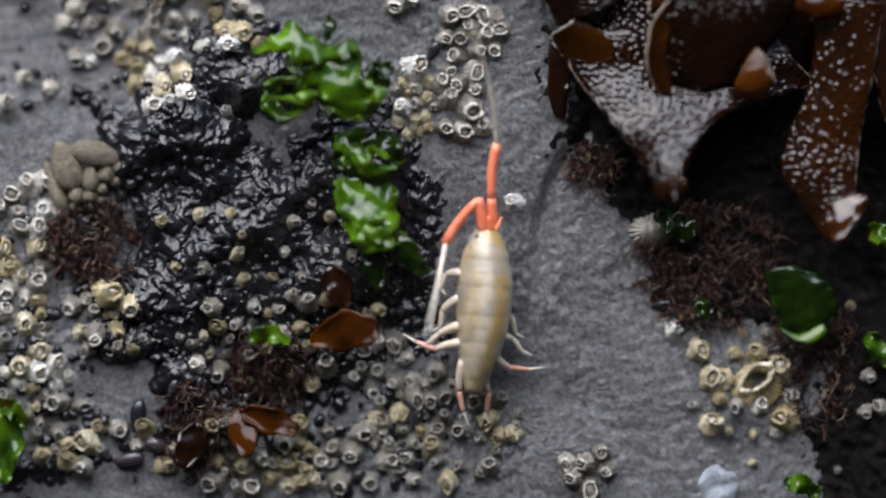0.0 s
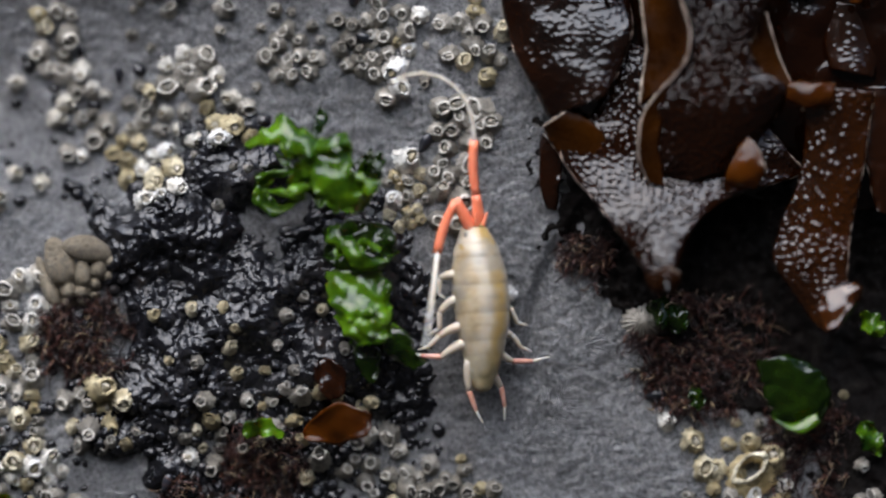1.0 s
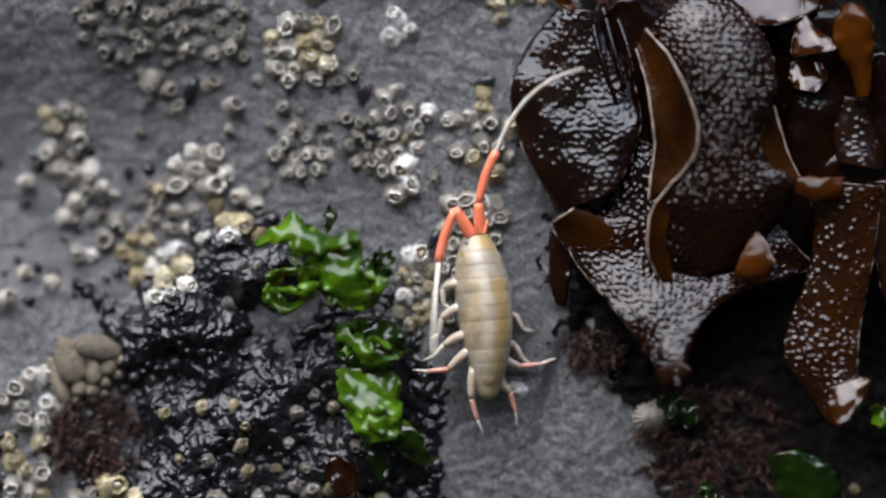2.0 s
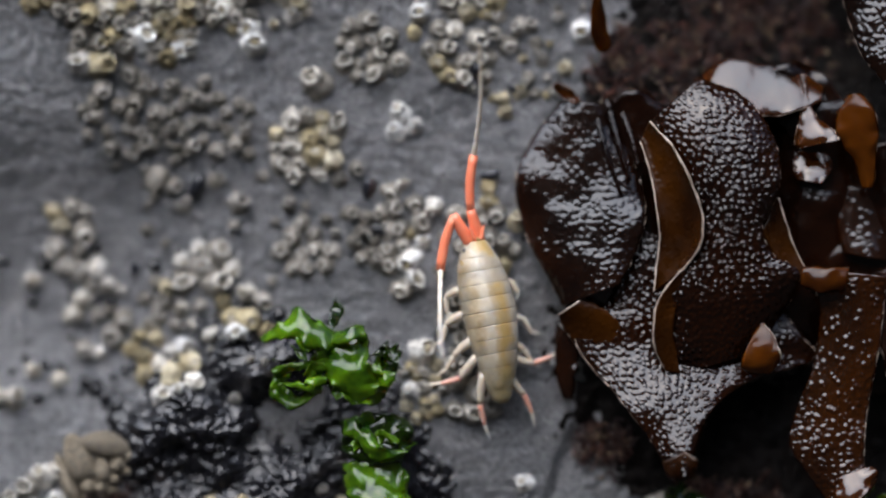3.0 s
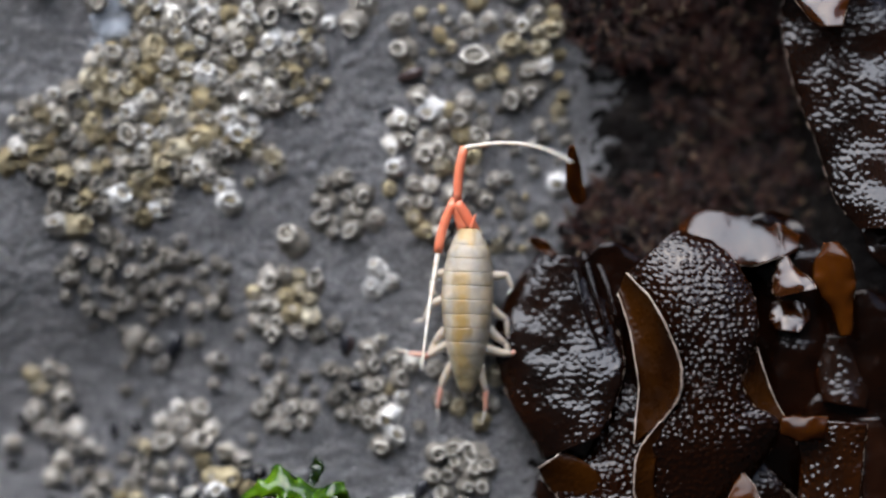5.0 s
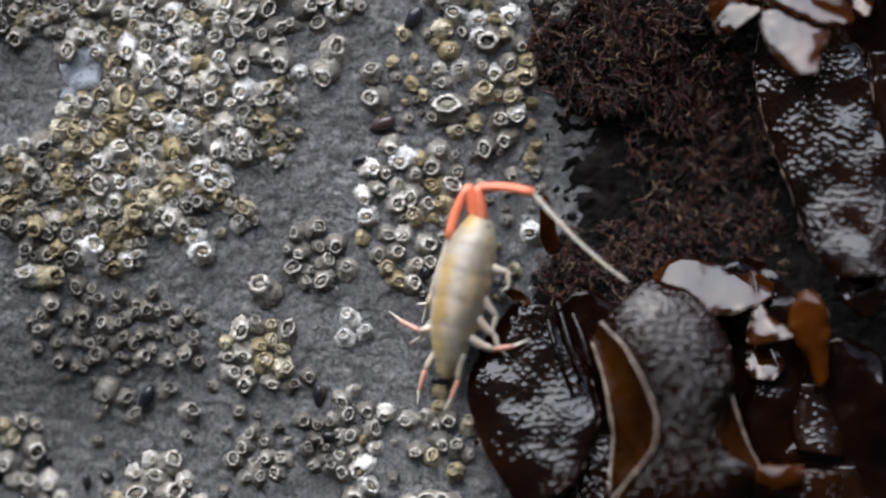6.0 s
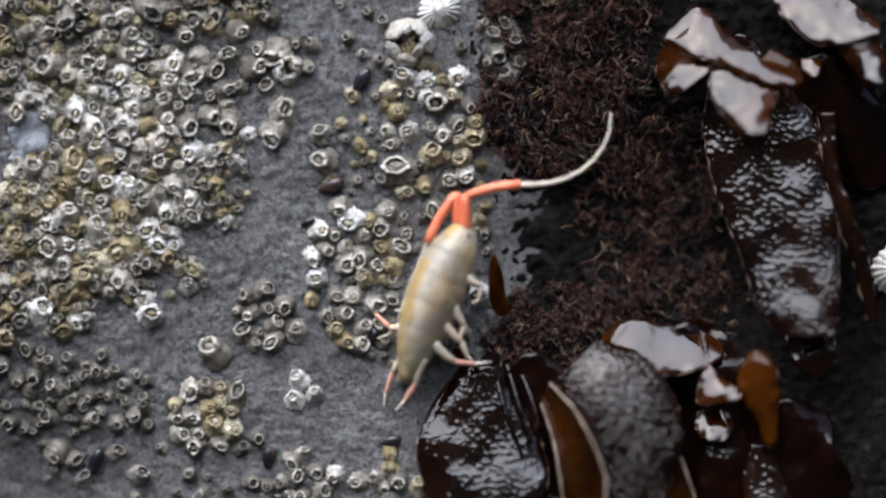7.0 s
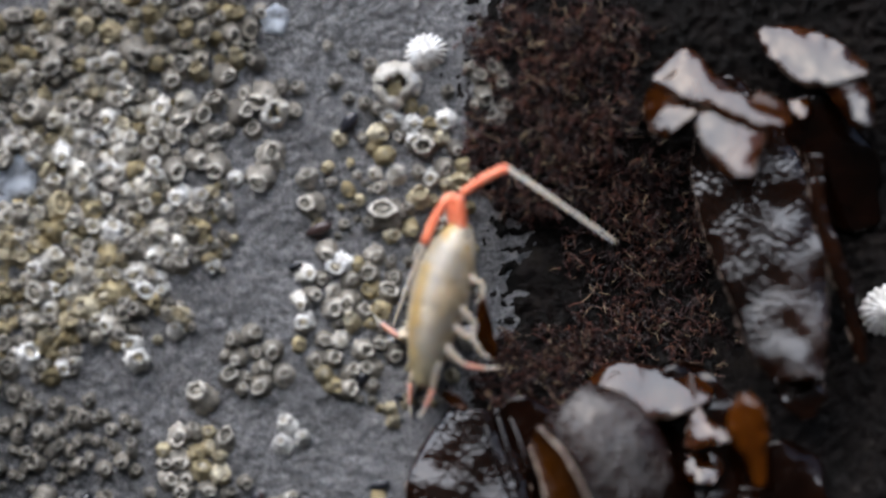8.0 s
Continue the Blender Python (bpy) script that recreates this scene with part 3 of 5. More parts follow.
hanging = plant_base("kelp", "long dark kelp blade with a blistered purplish surface under brown folds", "kelp")
# dark back blade: the shade behind the folds is in its colour
add_blade(hanging, KELP_DARK, [(67.1, 102.4), (72.0, 100.5), (75.9, 92.8), (77.2, 85.3)], [3, 5, 5, 3], [3, 5, 5, 3], [1.0, 2.0, 2.0, 1.6], 0.8, 1.5, 61.0, pitch=0.15)
ribbon(hanging, KELP_SLICK, [(58.2, 109.1, 0.4), (53.7, 98.5, 1.4), (53.7, 92.3, 2.0), (55.4, 84.4, 3.4), (57.9, 76.9, 5.0), (60.6, 68.5, 7.2), (63.9, 64.4, 8.4)],
       [(60.8, 108.7, 0.4), (68.5, 97.9, 2.0), (70.4, 91.7, 3.0), (71.9, 83.8, 4.6), (72.3, 76.3, 6.2), (71.5, 68.1, 8.0), (71.0, 64.3, 8.8)], belly=1.0, wart=0.08, step=0.24, seed=23, rims='LR', tear=0.3)
# the narrow strap beside it
ribbon(hanging, KELP_PLAIN, [(70.1, 97.0, 3.4), (70.6, 88.8, 4.4), (72.6, 80.4, 5.2), (74.7, 73.7, 5.2), (76.2, 66.3, 4.4)],
       [(72.6, 96.9, 3.6), (72.9, 88.7, 4.8), (75.2, 80.3, 5.6), (76.8, 74.5, 5.4), (77.8, 66.2, 4.4)], belly=0.5, seed=24, rims='L', ruffle=0.4)
ribbon(hanging, KELP_PLAIN, [(63.7, 65.1, 4.0), (65.2, 60.9, 4.6), (67.6, 58.3, 4.4)],
       [(71.0, 64.8, 4.0), (71.2, 61.1, 4.8), (69.3, 58.7, 4.6)], belly=0.6, seed=25, rims='R', ruffle=0.4)
# the shining folds over it
ribbon(hanging, KELP_AMBER, [(47.2, 106.6, 3.4), (46.9, 103.7, 4.2), (47.8, 100.8, 5.0)],
       [(52.1, 110.5, 4.4), (54.6, 106.2, 5.0), (53.0, 101.5, 5.6)], belly=1.4, seed=26, rims='L', ruffle=0.4)
ribbon(hanging, KELP_FOLD, [(47.6, 102.0, 6.6), (48.2, 100.8, 7.0), (49.7, 100.2, 7.4)],
       [(50.4, 105.4, 5.2), (54.1, 105.8, 5.4), (54.4, 103.4, 6.6)], belly=0.6, seed=27, rims='L', ruffle=0.25, step=0.25)
ribbon(hanging, KELP_FOLD, [(47.9, 108.0, 5.0), (51.1, 106.2, 6.4), (55.2, 104.9, 7.2), (60.0, 102.3, 8.2), (66.8, 100.6, 8.4)],
       [(49.3, 110.7, 3.4), (53.5, 113.0, 2.8), (56.9, 109.6, 4.6), (61.0, 105.8, 6.2), (67.2, 102.1, 7.4)], belly=0.6, seed=28, rims='L', ruffle=0.25, step=0.25)
ribbon(hanging, KELP_FOLD, [(55.2, 105.6, 5.8), (54.5, 101.7, 7.6), (55.8, 97.5, 9.4), (58.8, 94.0, 11.0)],
       [(61.1, 103.8, 5.8), (64.2, 100.1, 7.6), (63.4, 98.3, 9.0), (61.9, 93.9, 11.2)], belly=0.6, seed=29, rims='LR', ruffle=0.25, step=0.25)
ribbon(hanging, KELP_AMBER, [(61.6, 104.3, 7.0), (64.1, 102.9, 7.4), (67.2, 100.8, 7.6)],
       [(63.5, 106.3, 6.4), (66.7, 104.5, 7.0), (68.2, 101.9, 7.2)], belly=0.6, seed=30, ruffle=0.4)
ribbon(hanging, KELP_FOLD, [(63.7, 114.7, 2.4), (66.1, 110.7, 4.6), (70.1, 107.0, 6.8), (75.0, 107.0, 7.2), (79.2, 107.6, 7.2)],
       [(64.7, 115.8, 1.8), (70.4, 115.4, 2.2), (75.3, 113.2, 3.4), (77.7, 111.0, 4.6), (79.6, 109.3, 5.8)], belly=0.6, seed=31, rims='L', ruffle=0.25, step=0.25)
ribbon(hanging, KELP_AMBER, [(72.7, 107.1, 5.8), (74.9, 103.7, 6.6), (77.4, 100.1, 7.2)],
       [(78.1, 110.3, 5.0), (79.9, 105.1, 6.2), (80.2, 100.4, 7.0)], belly=1.2, seed=32, rims='R', ruffle=0.4)
ribbon(hanging, KELP_FOLD, [(75.8, 105.3, 6.8), (76.5, 102.4, 8.0), (77.7, 100.3, 8.8)],
       [(78.6, 106.0, 6.8), (79.6, 103.5, 7.8), (79.7, 100.9, 8.8)], belly=0.4, seed=33, ruffle=0.45, step=0.25)
ribbon(hanging, KELP_FOLD, [(67.9, 104.8, 4.6), (68.1, 103.2, 5.6), (69.2, 102.1, 6.2)],
       [(70.7, 105.0, 4.6), (70.9, 103.5, 5.4), (70.2, 102.1, 6.2)], belly=0.3, seed=34, ruffle=0.45, step=0.25)

# ---- sea lettuce ----
def lettuce_plant(label, blades, material, waves=3.0, ruffle=1.1):
    plant = plant_base("sea_lettuce", label, "seaweed", "sea lettuce plants")
    for spine, wide, lift, seed in blades:
        add_blade(plant, material, spine, wide, wide, lift, ruffle, waves, seed, 0.2, dome=0.6, thick=0.1, twist=0.9)


tuft = plant_base("sea_lettuce", "bright green ruffled sea lettuce tuft on the black crust", "seaweed", "sea lettuce plants")
ribbon(tuft, ULVA, [(-28.1, 28.1, 5.0), (-24.9, 30.6, 6.5), (-22.3, 32.6, 7.0), (-19.7, 31.0, 7.5), (-16.7, 28.8, 7.0)],
       [(-26.8, 27.4, 6.0), (-23.6, 28.1, 8.0), (-21.1, 27.0, 9.0), (-18.7, 26.4, 9.4), (-15.9, 27.0, 8.5)], belly=1.0, seed=1, tear=0.5, thick=0.1, ruffle=1.1)
ribbon(tuft, ULVA, [(-19.7, 27.8, 6.0), (-19.8, 25.2, 7.4), (-18.5, 22.4, 8.4), (-16.1, 20.1, 8.8), (-13.5, 18.8, 8.0)],
       [(-13.9, 29.7, 6.4), (-12.1, 27.9, 8.6), (-11.9, 24.4, 9.8), (-10.8, 21.9, 9.4), (-10.0, 20.4, 8.4)], belly=1.6, seed=2, tear=0.7, thick=0.1, ruffle=1.1)
ribbon(tuft, ULVA, [(-25.9, 23.6, 5.0), (-26.6, 21.2, 6.0), (-25.4, 18.8, 6.8), (-22.9, 17.7, 7.2), (-20.1, 19.5, 7.0), (-18.5, 22.4, 7.0)],
       [(-23.6, 23.3, 4.0), (-24.1, 21.8, 4.2), (-23.7, 20.3, 4.4), (-22.4, 19.9, 4.8), (-20.9, 21.0, 5.6), (-19.5, 23.2, 6.4)], belly=0.8, seed=3, tear=0.5, thick=0.1, ruffle=1.1)
ribbon(tuft, ULVA, [(-26.2, 23.3, 6.4), (-23.8, 24.5, 7.4), (-21.0, 24.7, 7.8), (-18.1, 24.2, 8.0)],
       [(-25.7, 22.1, 5.0), (-23.6, 23.3, 6.0), (-21.1, 23.2, 6.8), (-19.0, 22.5, 7.6)], belly=0.5, seed=4, tear=0.4, thick=0.1, ruffle=1.1)
ribbon(tuft, ULVA_DARK, [(-11.0, 25.6, 5.0), (-11.4, 23.2, 6.0), (-10.4, 20.4, 7.0)],
       [(-7.9, 27.2, 6.0), (-7.3, 24.8, 7.0), (-9.4, 20.8, 7.4)], belly=0.9, seed=5, tear=0.6, thick=0.1, ruffle=1.1)
ribbon(tuft, ULVA, [(-16.8, 21.1, 8.4), (-15.0, 18.8, 9.4), (-12.0, 18.3, 9.2), (-9.7, 19.3, 8.0)],
       [(-15.7, 22.6, 8.0), (-13.3, 21.2, 9.8), (-11.2, 20.9, 9.6), (-9.0, 21.1, 8.2)], belly=-0.6, seed=6, tear=0.6, thick=0.1, ruffle=1.1)
ribbon(tuft, ULVA, [(-17.8, 28.8, 8.0), (-15.4, 29.3, 9.6), (-12.7, 29.7, 9.4)],
       [(-17.4, 26.5, 9.0), (-15.0, 27.2, 11.0), (-12.1, 27.7, 10.0)], belly=0.8, seed=7, tear=0.5, thick=0.1, ruffle=1.1)
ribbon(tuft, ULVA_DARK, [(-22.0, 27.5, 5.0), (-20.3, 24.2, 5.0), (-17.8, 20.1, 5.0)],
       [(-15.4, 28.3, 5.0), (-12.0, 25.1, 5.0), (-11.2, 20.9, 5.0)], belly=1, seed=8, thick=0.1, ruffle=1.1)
crumple = plant_base("sea_lettuce", "glossy green crumpled sea lettuce lying on black crust", "seaweed", "sea lettuce plants")
ribbon(crumple, ULVA_DARK, [(-16.3, 16.1, 4.6), (-16.4, 13.5, 5.2), (-15.4, 11.0, 5.8), (-12.1, 9.2, 6.2)],
       [(-11.0, 17.5, 4.8), (-7.0, 16.2, 5.4), (-5.8, 12.7, 6.0), (-7.5, 9.9, 6.4)], belly=1.4, seed=9, tear=0.5, thick=0.1, ruffle=1.1)
ribbon(crumple, ULVA, [(-14.3, 14.5, 6.6), (-13.4, 12.2, 7.6), (-11.3, 10.0, 8.4)],
       [(-12.0, 15.5, 6.4), (-10.6, 12.3, 8.8), (-6.6, 11.1, 8.6)], belly=1.0, seed=10, tear=0.5, thick=0.1, ruffle=1.1)
ribbon(crumple, ULVA, [(-16.1, 15.9, 5.6), (-15.6, 14.1, 6.6), (-14.3, 12.6, 7.0)],
       [(-13.8, 16.9, 6.4), (-13.1, 15.3, 7.6), (-12.8, 13.3, 7.4)], belly=0.6, seed=11, tear=0.4, thick=0.1, ruffle=1.1)
wet_blade = plant_base("sea_lettuce", "dark green wet sea lettuce blade over black crust", "seaweed", "sea lettuce plants")
ribbon(wet_blade, ULVA, [(-16.2, 10.0, 4.6), (-15.7, 5.9, 5.8), (-14.0, 1.9, 7.2), (-11.3, -1.0, 7.8)],
       [(-8.3, 10.4, 5.4), (-6.4, 6.4, 6.6), (-6.6, 2.6, 8.0), (-7.7, -0.5, 8.6)], belly=1.5, seed=12, tear=0.6, thick=0.1, ruffle=1.1)
ribbon(wet_blade, ULVA, [(-11.7, 2.4, 9.0), (-10.9, 0.8, 9.8), (-8.9, 0.5, 9.6)],
       [(-11.1, 3.4, 8.6), (-9.2, 2.6, 10.0), (-6.7, 2.5, 9.4)], belly=0.5, seed=13, tear=0.4, thick=0.1, ruffle=1.1)
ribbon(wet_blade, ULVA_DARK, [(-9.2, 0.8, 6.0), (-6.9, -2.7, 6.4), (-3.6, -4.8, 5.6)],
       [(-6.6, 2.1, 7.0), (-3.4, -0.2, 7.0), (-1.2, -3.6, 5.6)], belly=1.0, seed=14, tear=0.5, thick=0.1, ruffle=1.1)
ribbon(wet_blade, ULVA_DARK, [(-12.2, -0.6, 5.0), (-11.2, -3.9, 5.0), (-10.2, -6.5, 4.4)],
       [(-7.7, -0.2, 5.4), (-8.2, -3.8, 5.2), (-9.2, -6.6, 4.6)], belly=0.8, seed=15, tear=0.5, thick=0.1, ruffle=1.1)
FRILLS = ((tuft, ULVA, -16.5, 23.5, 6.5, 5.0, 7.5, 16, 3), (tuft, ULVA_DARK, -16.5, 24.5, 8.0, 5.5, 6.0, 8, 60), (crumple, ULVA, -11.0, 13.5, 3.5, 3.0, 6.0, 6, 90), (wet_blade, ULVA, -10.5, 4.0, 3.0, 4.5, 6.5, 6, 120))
lettuce_plant("bright green sea lettuce scrap in a crevice", (([(-65.1, -22.9), (-63.1, -27.0), (-63.9, -35.2)], [2, 2.6, 1.5], [3, 4, 4], 10.0), ([(-64.3, -24.5), (-61.8, -24.9), (-60.6, -27.0)], [1, 1.6, 0.5], [4, 5, 4], 11.0)), ULVA)
folded = plant_base("sea_lettuce", "dark green folded sea lettuce under the kelp", "seaweed", "sea lettuce plants")
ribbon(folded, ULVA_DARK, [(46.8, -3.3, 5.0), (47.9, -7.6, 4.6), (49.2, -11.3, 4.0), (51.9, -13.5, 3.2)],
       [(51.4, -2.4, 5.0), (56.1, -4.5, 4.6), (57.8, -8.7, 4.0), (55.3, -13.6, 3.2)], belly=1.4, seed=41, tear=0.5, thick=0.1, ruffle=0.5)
ribbon(folded, ULVA, [(49.2, -11.3, 6.6), (51.9, -12.5, 7.2), (55.6, -10.8, 7.0)],
       [(50.2, -12.7, 7.2), (53.1, -13.8, 8.0), (56.2, -12.3, 7.4)], belly=0.5, seed=42, tear=0.4, thick=0.1, ruffle=0.4)
lettuce_plant("small dark green sea lettuce scrap by the barnacles", (([(37.4, -7.3), (38.2, -8.9), (38.6, -10.6)], [0.8, 1.4, 0.5], [3, 3.5, 3.5], 14.0),), ULVA_DARK)
lettuce_plant("green sea lettuce scrap beside the kelp tip", (([(62.3, 3.7), (63.9, 2.0), (65.5, 0.4)], [1, 2.0, 1], [3, 4, 4], 15.0), ([(62.4, -12.2), (63.6, -14.7), (65.3, -17.1)], [1.2, 2, 1], [2, 3, 3], 15.6)), ULVA)
lettuce_plant("green sea lettuce scrap low on the rock", (([(50.1, -34.4), (52.6, -34.5), (55.4, -36.0)], [1, 1.8, 1], [2, 3, 3], 16.0),), ULVA)
lettuce_plant("pale green scrap of sea lettuce on red turf", (([(-28.2, -13.9), (-25.3, -13.0), (-22.1, -14.3)], [1, 1.6, 0.8], [4, 5, 4.5], 17.0),), ULVA, 3.0, 0.8)
lettuce_plant("dark green sea lettuce scrap under the kelp tip", (([(30.8, 4.6), (34.1, 3.4), (36.2, 0.9)], [1, 2.6, 1.5], [1.5, 2, 2], 18.0),), ULVA_DARK)


def frill(plant, material, cu, cv, ru, rv, w, count, seed):
    """Small curled tongues standing out of a tuft."""
    rr = random.Random(seed)
    for k in range(count):
        g, d = rr.uniform(0, 2 * math.pi), math.sqrt(rr.random())
        u, v, turn = cu + ru * d * math.cos(g), cv + rv * d * math.sin(g), rr.uniform(0, 2 * math.pi)
        long, wide, high = rr.uniform(2.0, 4.2), rr.uniform(0.5, 1.1), w + rr.uniform(0.0, 1.8)
        left, right = [], []
        for f in (0.0, 0.35, 0.7, 1.0):
            a = turn + 1.1 * f * rr.choice((-1, 1))
            x, y = u + long * f * math.cos(turn + 0.5 * f), v + long * f * math.sin(turn + 0.5 * f)
            b = wide * (0.5 + 1.2 * f * (1 - f) * 2) * (1.0 if f < 1 else 0.35)
            left.append((x - b * math.sin(a), y + b * math.cos(a), high + 1.2 * math.sin(2.5 * f + k)))
            right.append((x + b * math.sin(a), y - b * math.cos(a), high + 1.2 * math.sin(2.5 * f + k) + rr.uniform(-0.9, 0.9)))
        ribbon(plant, material, left, right, belly=rr.uniform(-0.6, 0.6), seed=seed + k, tear=0.4, thick=0.1, ruffle=0.5)


for tuft, material, *row in FRILLS:
    frill(tuft, material, *row)


# ---- loose red and brown blades ----
def scrap(label, spine, wide, lift, material, seed, curl=0.5):
    plant = plant_base("red_alga", label, "seaweed", "red algae scraps")
    add_blade(plant, material, spine, wide, wide, lift, 0.5, 1.0, seed, curl, dome=0.5, thick=0.25, twist=0.2, pitch=0.08)


scrap("flat glossy brown weed scrap wedged in black crust", [(-19.2, -14.3), (-14.3, -12.6), (-9.3, -12.2)], [0.8, 3.0, 1.6], [3.5, 5, 6], KELP_AMBER, 41.0)
scrap("dark brown rounded weed scrap in black crust", [(-16.7, -3.2), (-15.1, -6.1), (-14.7, -8.9)], [1.4, 2.2, 1.0], [5, 5.6, 5.4], KELP_PLAIN, 42.0)
scrap("reddish brown weed blade among barnacles", [(-29.8, -24.1), (-29.0, -27.0), (-28.2, -31.1)], [1.0, 2.2, 0.8], [3, 4, 5], KELP_AMBER, 43.0)
scrap("glossy red brown weed blade on the turf", [(-29.0, -24.5), (-24.9, -25.7), (-20.8, -27.0)], [1.0, 2.0, 0.8], [4, 5, 5], KELP_AMBER, 44.0)
scrap("dark red weed blade over barnacles", [(-35.6, -26.2), (-36.4, -29.4), (-38.0, -32.7)], [1.0, 2.4, 0.8], [3, 4, 4.6], KELP_PLAIN, 45.0)
scrap("upright pointed reddish brown weed blade", [(23.0, 69.3), (22.3, 73.5), (22.1, 78.1)], [1.0, 1.2, 0.3], [2, 4.5, 6], KELP_AMBER, 46.0)
scrap("narrow red brown weed scrap by the kelp base", [(15.6, 64.6), (17.4, 63.4), (19.2, 62.0)], [0.4, 0.8, 0.4], [1.5, 2.0, 2.4], KELP_AMBER, 47.0)


# ---- barnacles ----
def barnacle_meshes(seed):
    """A ribbed, worn cone of six plates with a hollow top, and the beak plates within; 1 mm wide to each side."""
    rnd = random.Random(seed * 7 + 3)
    sides, mouth = 30, (0.32, 0.36, 0.39, 0.42, 0.44, 0.47, 0.5, 0.53, 0.56, 0.6, 0.48, 0.4)[seed]
    tall = rnd.uniform(0.65, 1.1)
    lean = (rnd.uniform(-0.22, 0.22), rnd.uniform(-0.22, 0.22))
    oval = rnd.uniform(0.74, 0.96)
    jag = [rnd.uniform(-0.22, 0.16) for _ in range(6)]
    flare = [rnd.uniform(-0.07, 0.09) for _ in range(6)]
    ribs = [rnd.uniform(0.92, 1.08) for _ in range(sides)]
    rings = ((1.1, -0.25), (1.02, 0.05), (0.6 * (1 + mouth) - 0.08, 0.3), (0.5 * (1 + mouth) - 0.06, 0.6), (mouth + 0.2, 0.84), (mouth + 0.1, 1.0), (mouth - 0.03, 0.93), (mouth - 0.1, 0.3))
    verts, faces = [], []
    for r, z in rings:
        for k in range(sides):
            g = 2 * math.pi * k / sides
            plate, at = k // 5, k % 5
            seam = 0.94 if at == 0 else 1.0
            out = min(1.0, max(0.0, (r - mouth) / (1 - mouth)))
            rr = r * (1 + (ribs[k] * seam * (1.08 if k % 2 else 0.93) - 1) * max(0.25, out)) + (flare[plate] if z > 0.5 else 0)
            rr *= 1 + 0.16 * noise.noise(Vector((1.3 * math.cos(g), 1.3 * math.sin(g), seed * 3.1 + 0.5 * z)))
            chip = jag[plate] + (0.1, 0.04, 0.08, 0.03, -0.12)[at] * 0.9 + 0.12 * noise.noise(Vector((4 * math.cos(g), 4 * math.sin(g), seed)))
            zz = z * tall + chip * (0.9 if z > 0.8 else 0.4 if z > 0.5 else 0.0)
            ov = 1 - (1 - oval) * min(1.0, z + 0.3)
            verts.append((MM * (rr * math.cos(g) + lean[0] * z), MM * (rr * math.sin(g) * ov + lean[1] * z), MM * zz))
    for i in range(len(rings) - 1):
        for k in range(sides):
            k2 = (k + 1) % sides
            faces.append((i * sides + k, i * sides + k2, (i + 1) * sides + k2, (i + 1) * sides + k))
    shell = mesh("shell", verts, faces)
    shell.polygons.foreach_set("material_index", [1 if k // sides in (4, 5) else 0 for k in range(len(faces))])
    # two pairs of plates that meet along a slit, like a small roof
    pts, r = [], mouth * 0.95
    floor_z = tall * 0.55
    for k in range(12):
        g = 2 * math.pi * k / 12
        pts.append((MM * (r * math.cos(g) + lean[0] * .5), MM * (r * oval * math.sin(g) + lean[1] * .5), MM * floor_z))
    high = tall * rnd.uniform(0.82, 1.02)
    pts += [(MM * (-0.5 * r + lean[0] * .6), MM * lean[1] * .6, MM * high), (MM * (0.5 * r + lean[0] * .6), MM * lean[1] * .6, MM * (high + 0.06))]
    pts += [(MM * (-0.05 * r + lean[0] * .6), MM * (0.3 * r * s_ + lean[1] * .6), MM * (0.5 * (floor_z + high) + 0.12)) for s_ in (1, -1)]
    fs = [(10, 11, 13), (11, 0, 13), (0, 1, 13), (1, 2, 13), (2, 3, 14), (2, 14, 13), (3, 4, 12), (3, 12, 14), (12, 13, 14), (4, 5, 12), (5, 6, 12), (6, 7, 12), (7, 8, 12), (8, 9, 15), (8, 15, 12), (9, 10, 13), (9, 13, 15), (12, 15, 13)]
    return shell, mesh("operculum", pts, fs)


KINDS = [barnacle_meshes(k) for k in range(12)]
for shell_me, beak_me in KINDS:
    shell_me.polygons.foreach_set("use_smooth", [True] * len(shell_me.polygons))
taken = []
rest = {0: [], 1: [], 2: []}
LABELS = {0: "grey ribbed acorn barnacle on the rock", 1: "white acorn barnacle on the rock", 2: "yellowish worn acorn barnacle on the rock", 3: "bright white acorn barnacle on the rock"}
TONES = {0: SHELL, 1: PALE_SHELL, 2: YELLOW_SHELL, 3: BRIGHT_SHELL}
DONE = {}


def shell_of(kind, tone):
    if (kind, tone) not in DONE:
        a, b = KINDS[kind][0].copy(), KINDS[kind][1].copy()
        a.materials.append(TONES[tone])
        a.materials.append(LIP if tone == 0 else TONES[tone])
        b.materials.append(BEAK if tone == 0 else PALE_BEAK)
        DONE[kind, tone] = a, b
    return DONE[kind, tone]


def add_barnacle(u, v, r, tone, rnd, joined=False):
    taken.append((u, v, r))
    kind = rnd.randrange(12)
    m = on_rock(u, v, surface(u, v) + 0.1, rnd.uniform(-24, 24), rnd.uniform(-24, 24), rnd.uniform(0, 360), r) @ Matrix.Diagonal((rnd.uniform(0.88, 1.16), 1.0, rnd.uniform(0.8, 1.2) * (1.45 if joined else 1.1), 1))
    if joined:
        rest[tone].append((kind % 6 if tone == 1 else kind, m))
        return
    a, b = shell_of(kind % 6 if tone in (1, 3) else kind, tone)
    ob = new("barnacle", a)
    ob.matrix_world = m
    tagged(ob, LABELS[tone], "barnacle", "barnacles on the rock")
    beak = new("operculum", b)
    beak.parent = ob


# bare wet patches of rock between the barnacles
BARE = ((-44.8, 98.2, 4.0, 3.4), (-52.5, 96.0, 5.5, 8.0), (-45.6, -21.2, 6.5, 5.5), (-46.7, -33.5, 5.0, 4.0), (-36.8, -33.9, 3.5, 3.0))


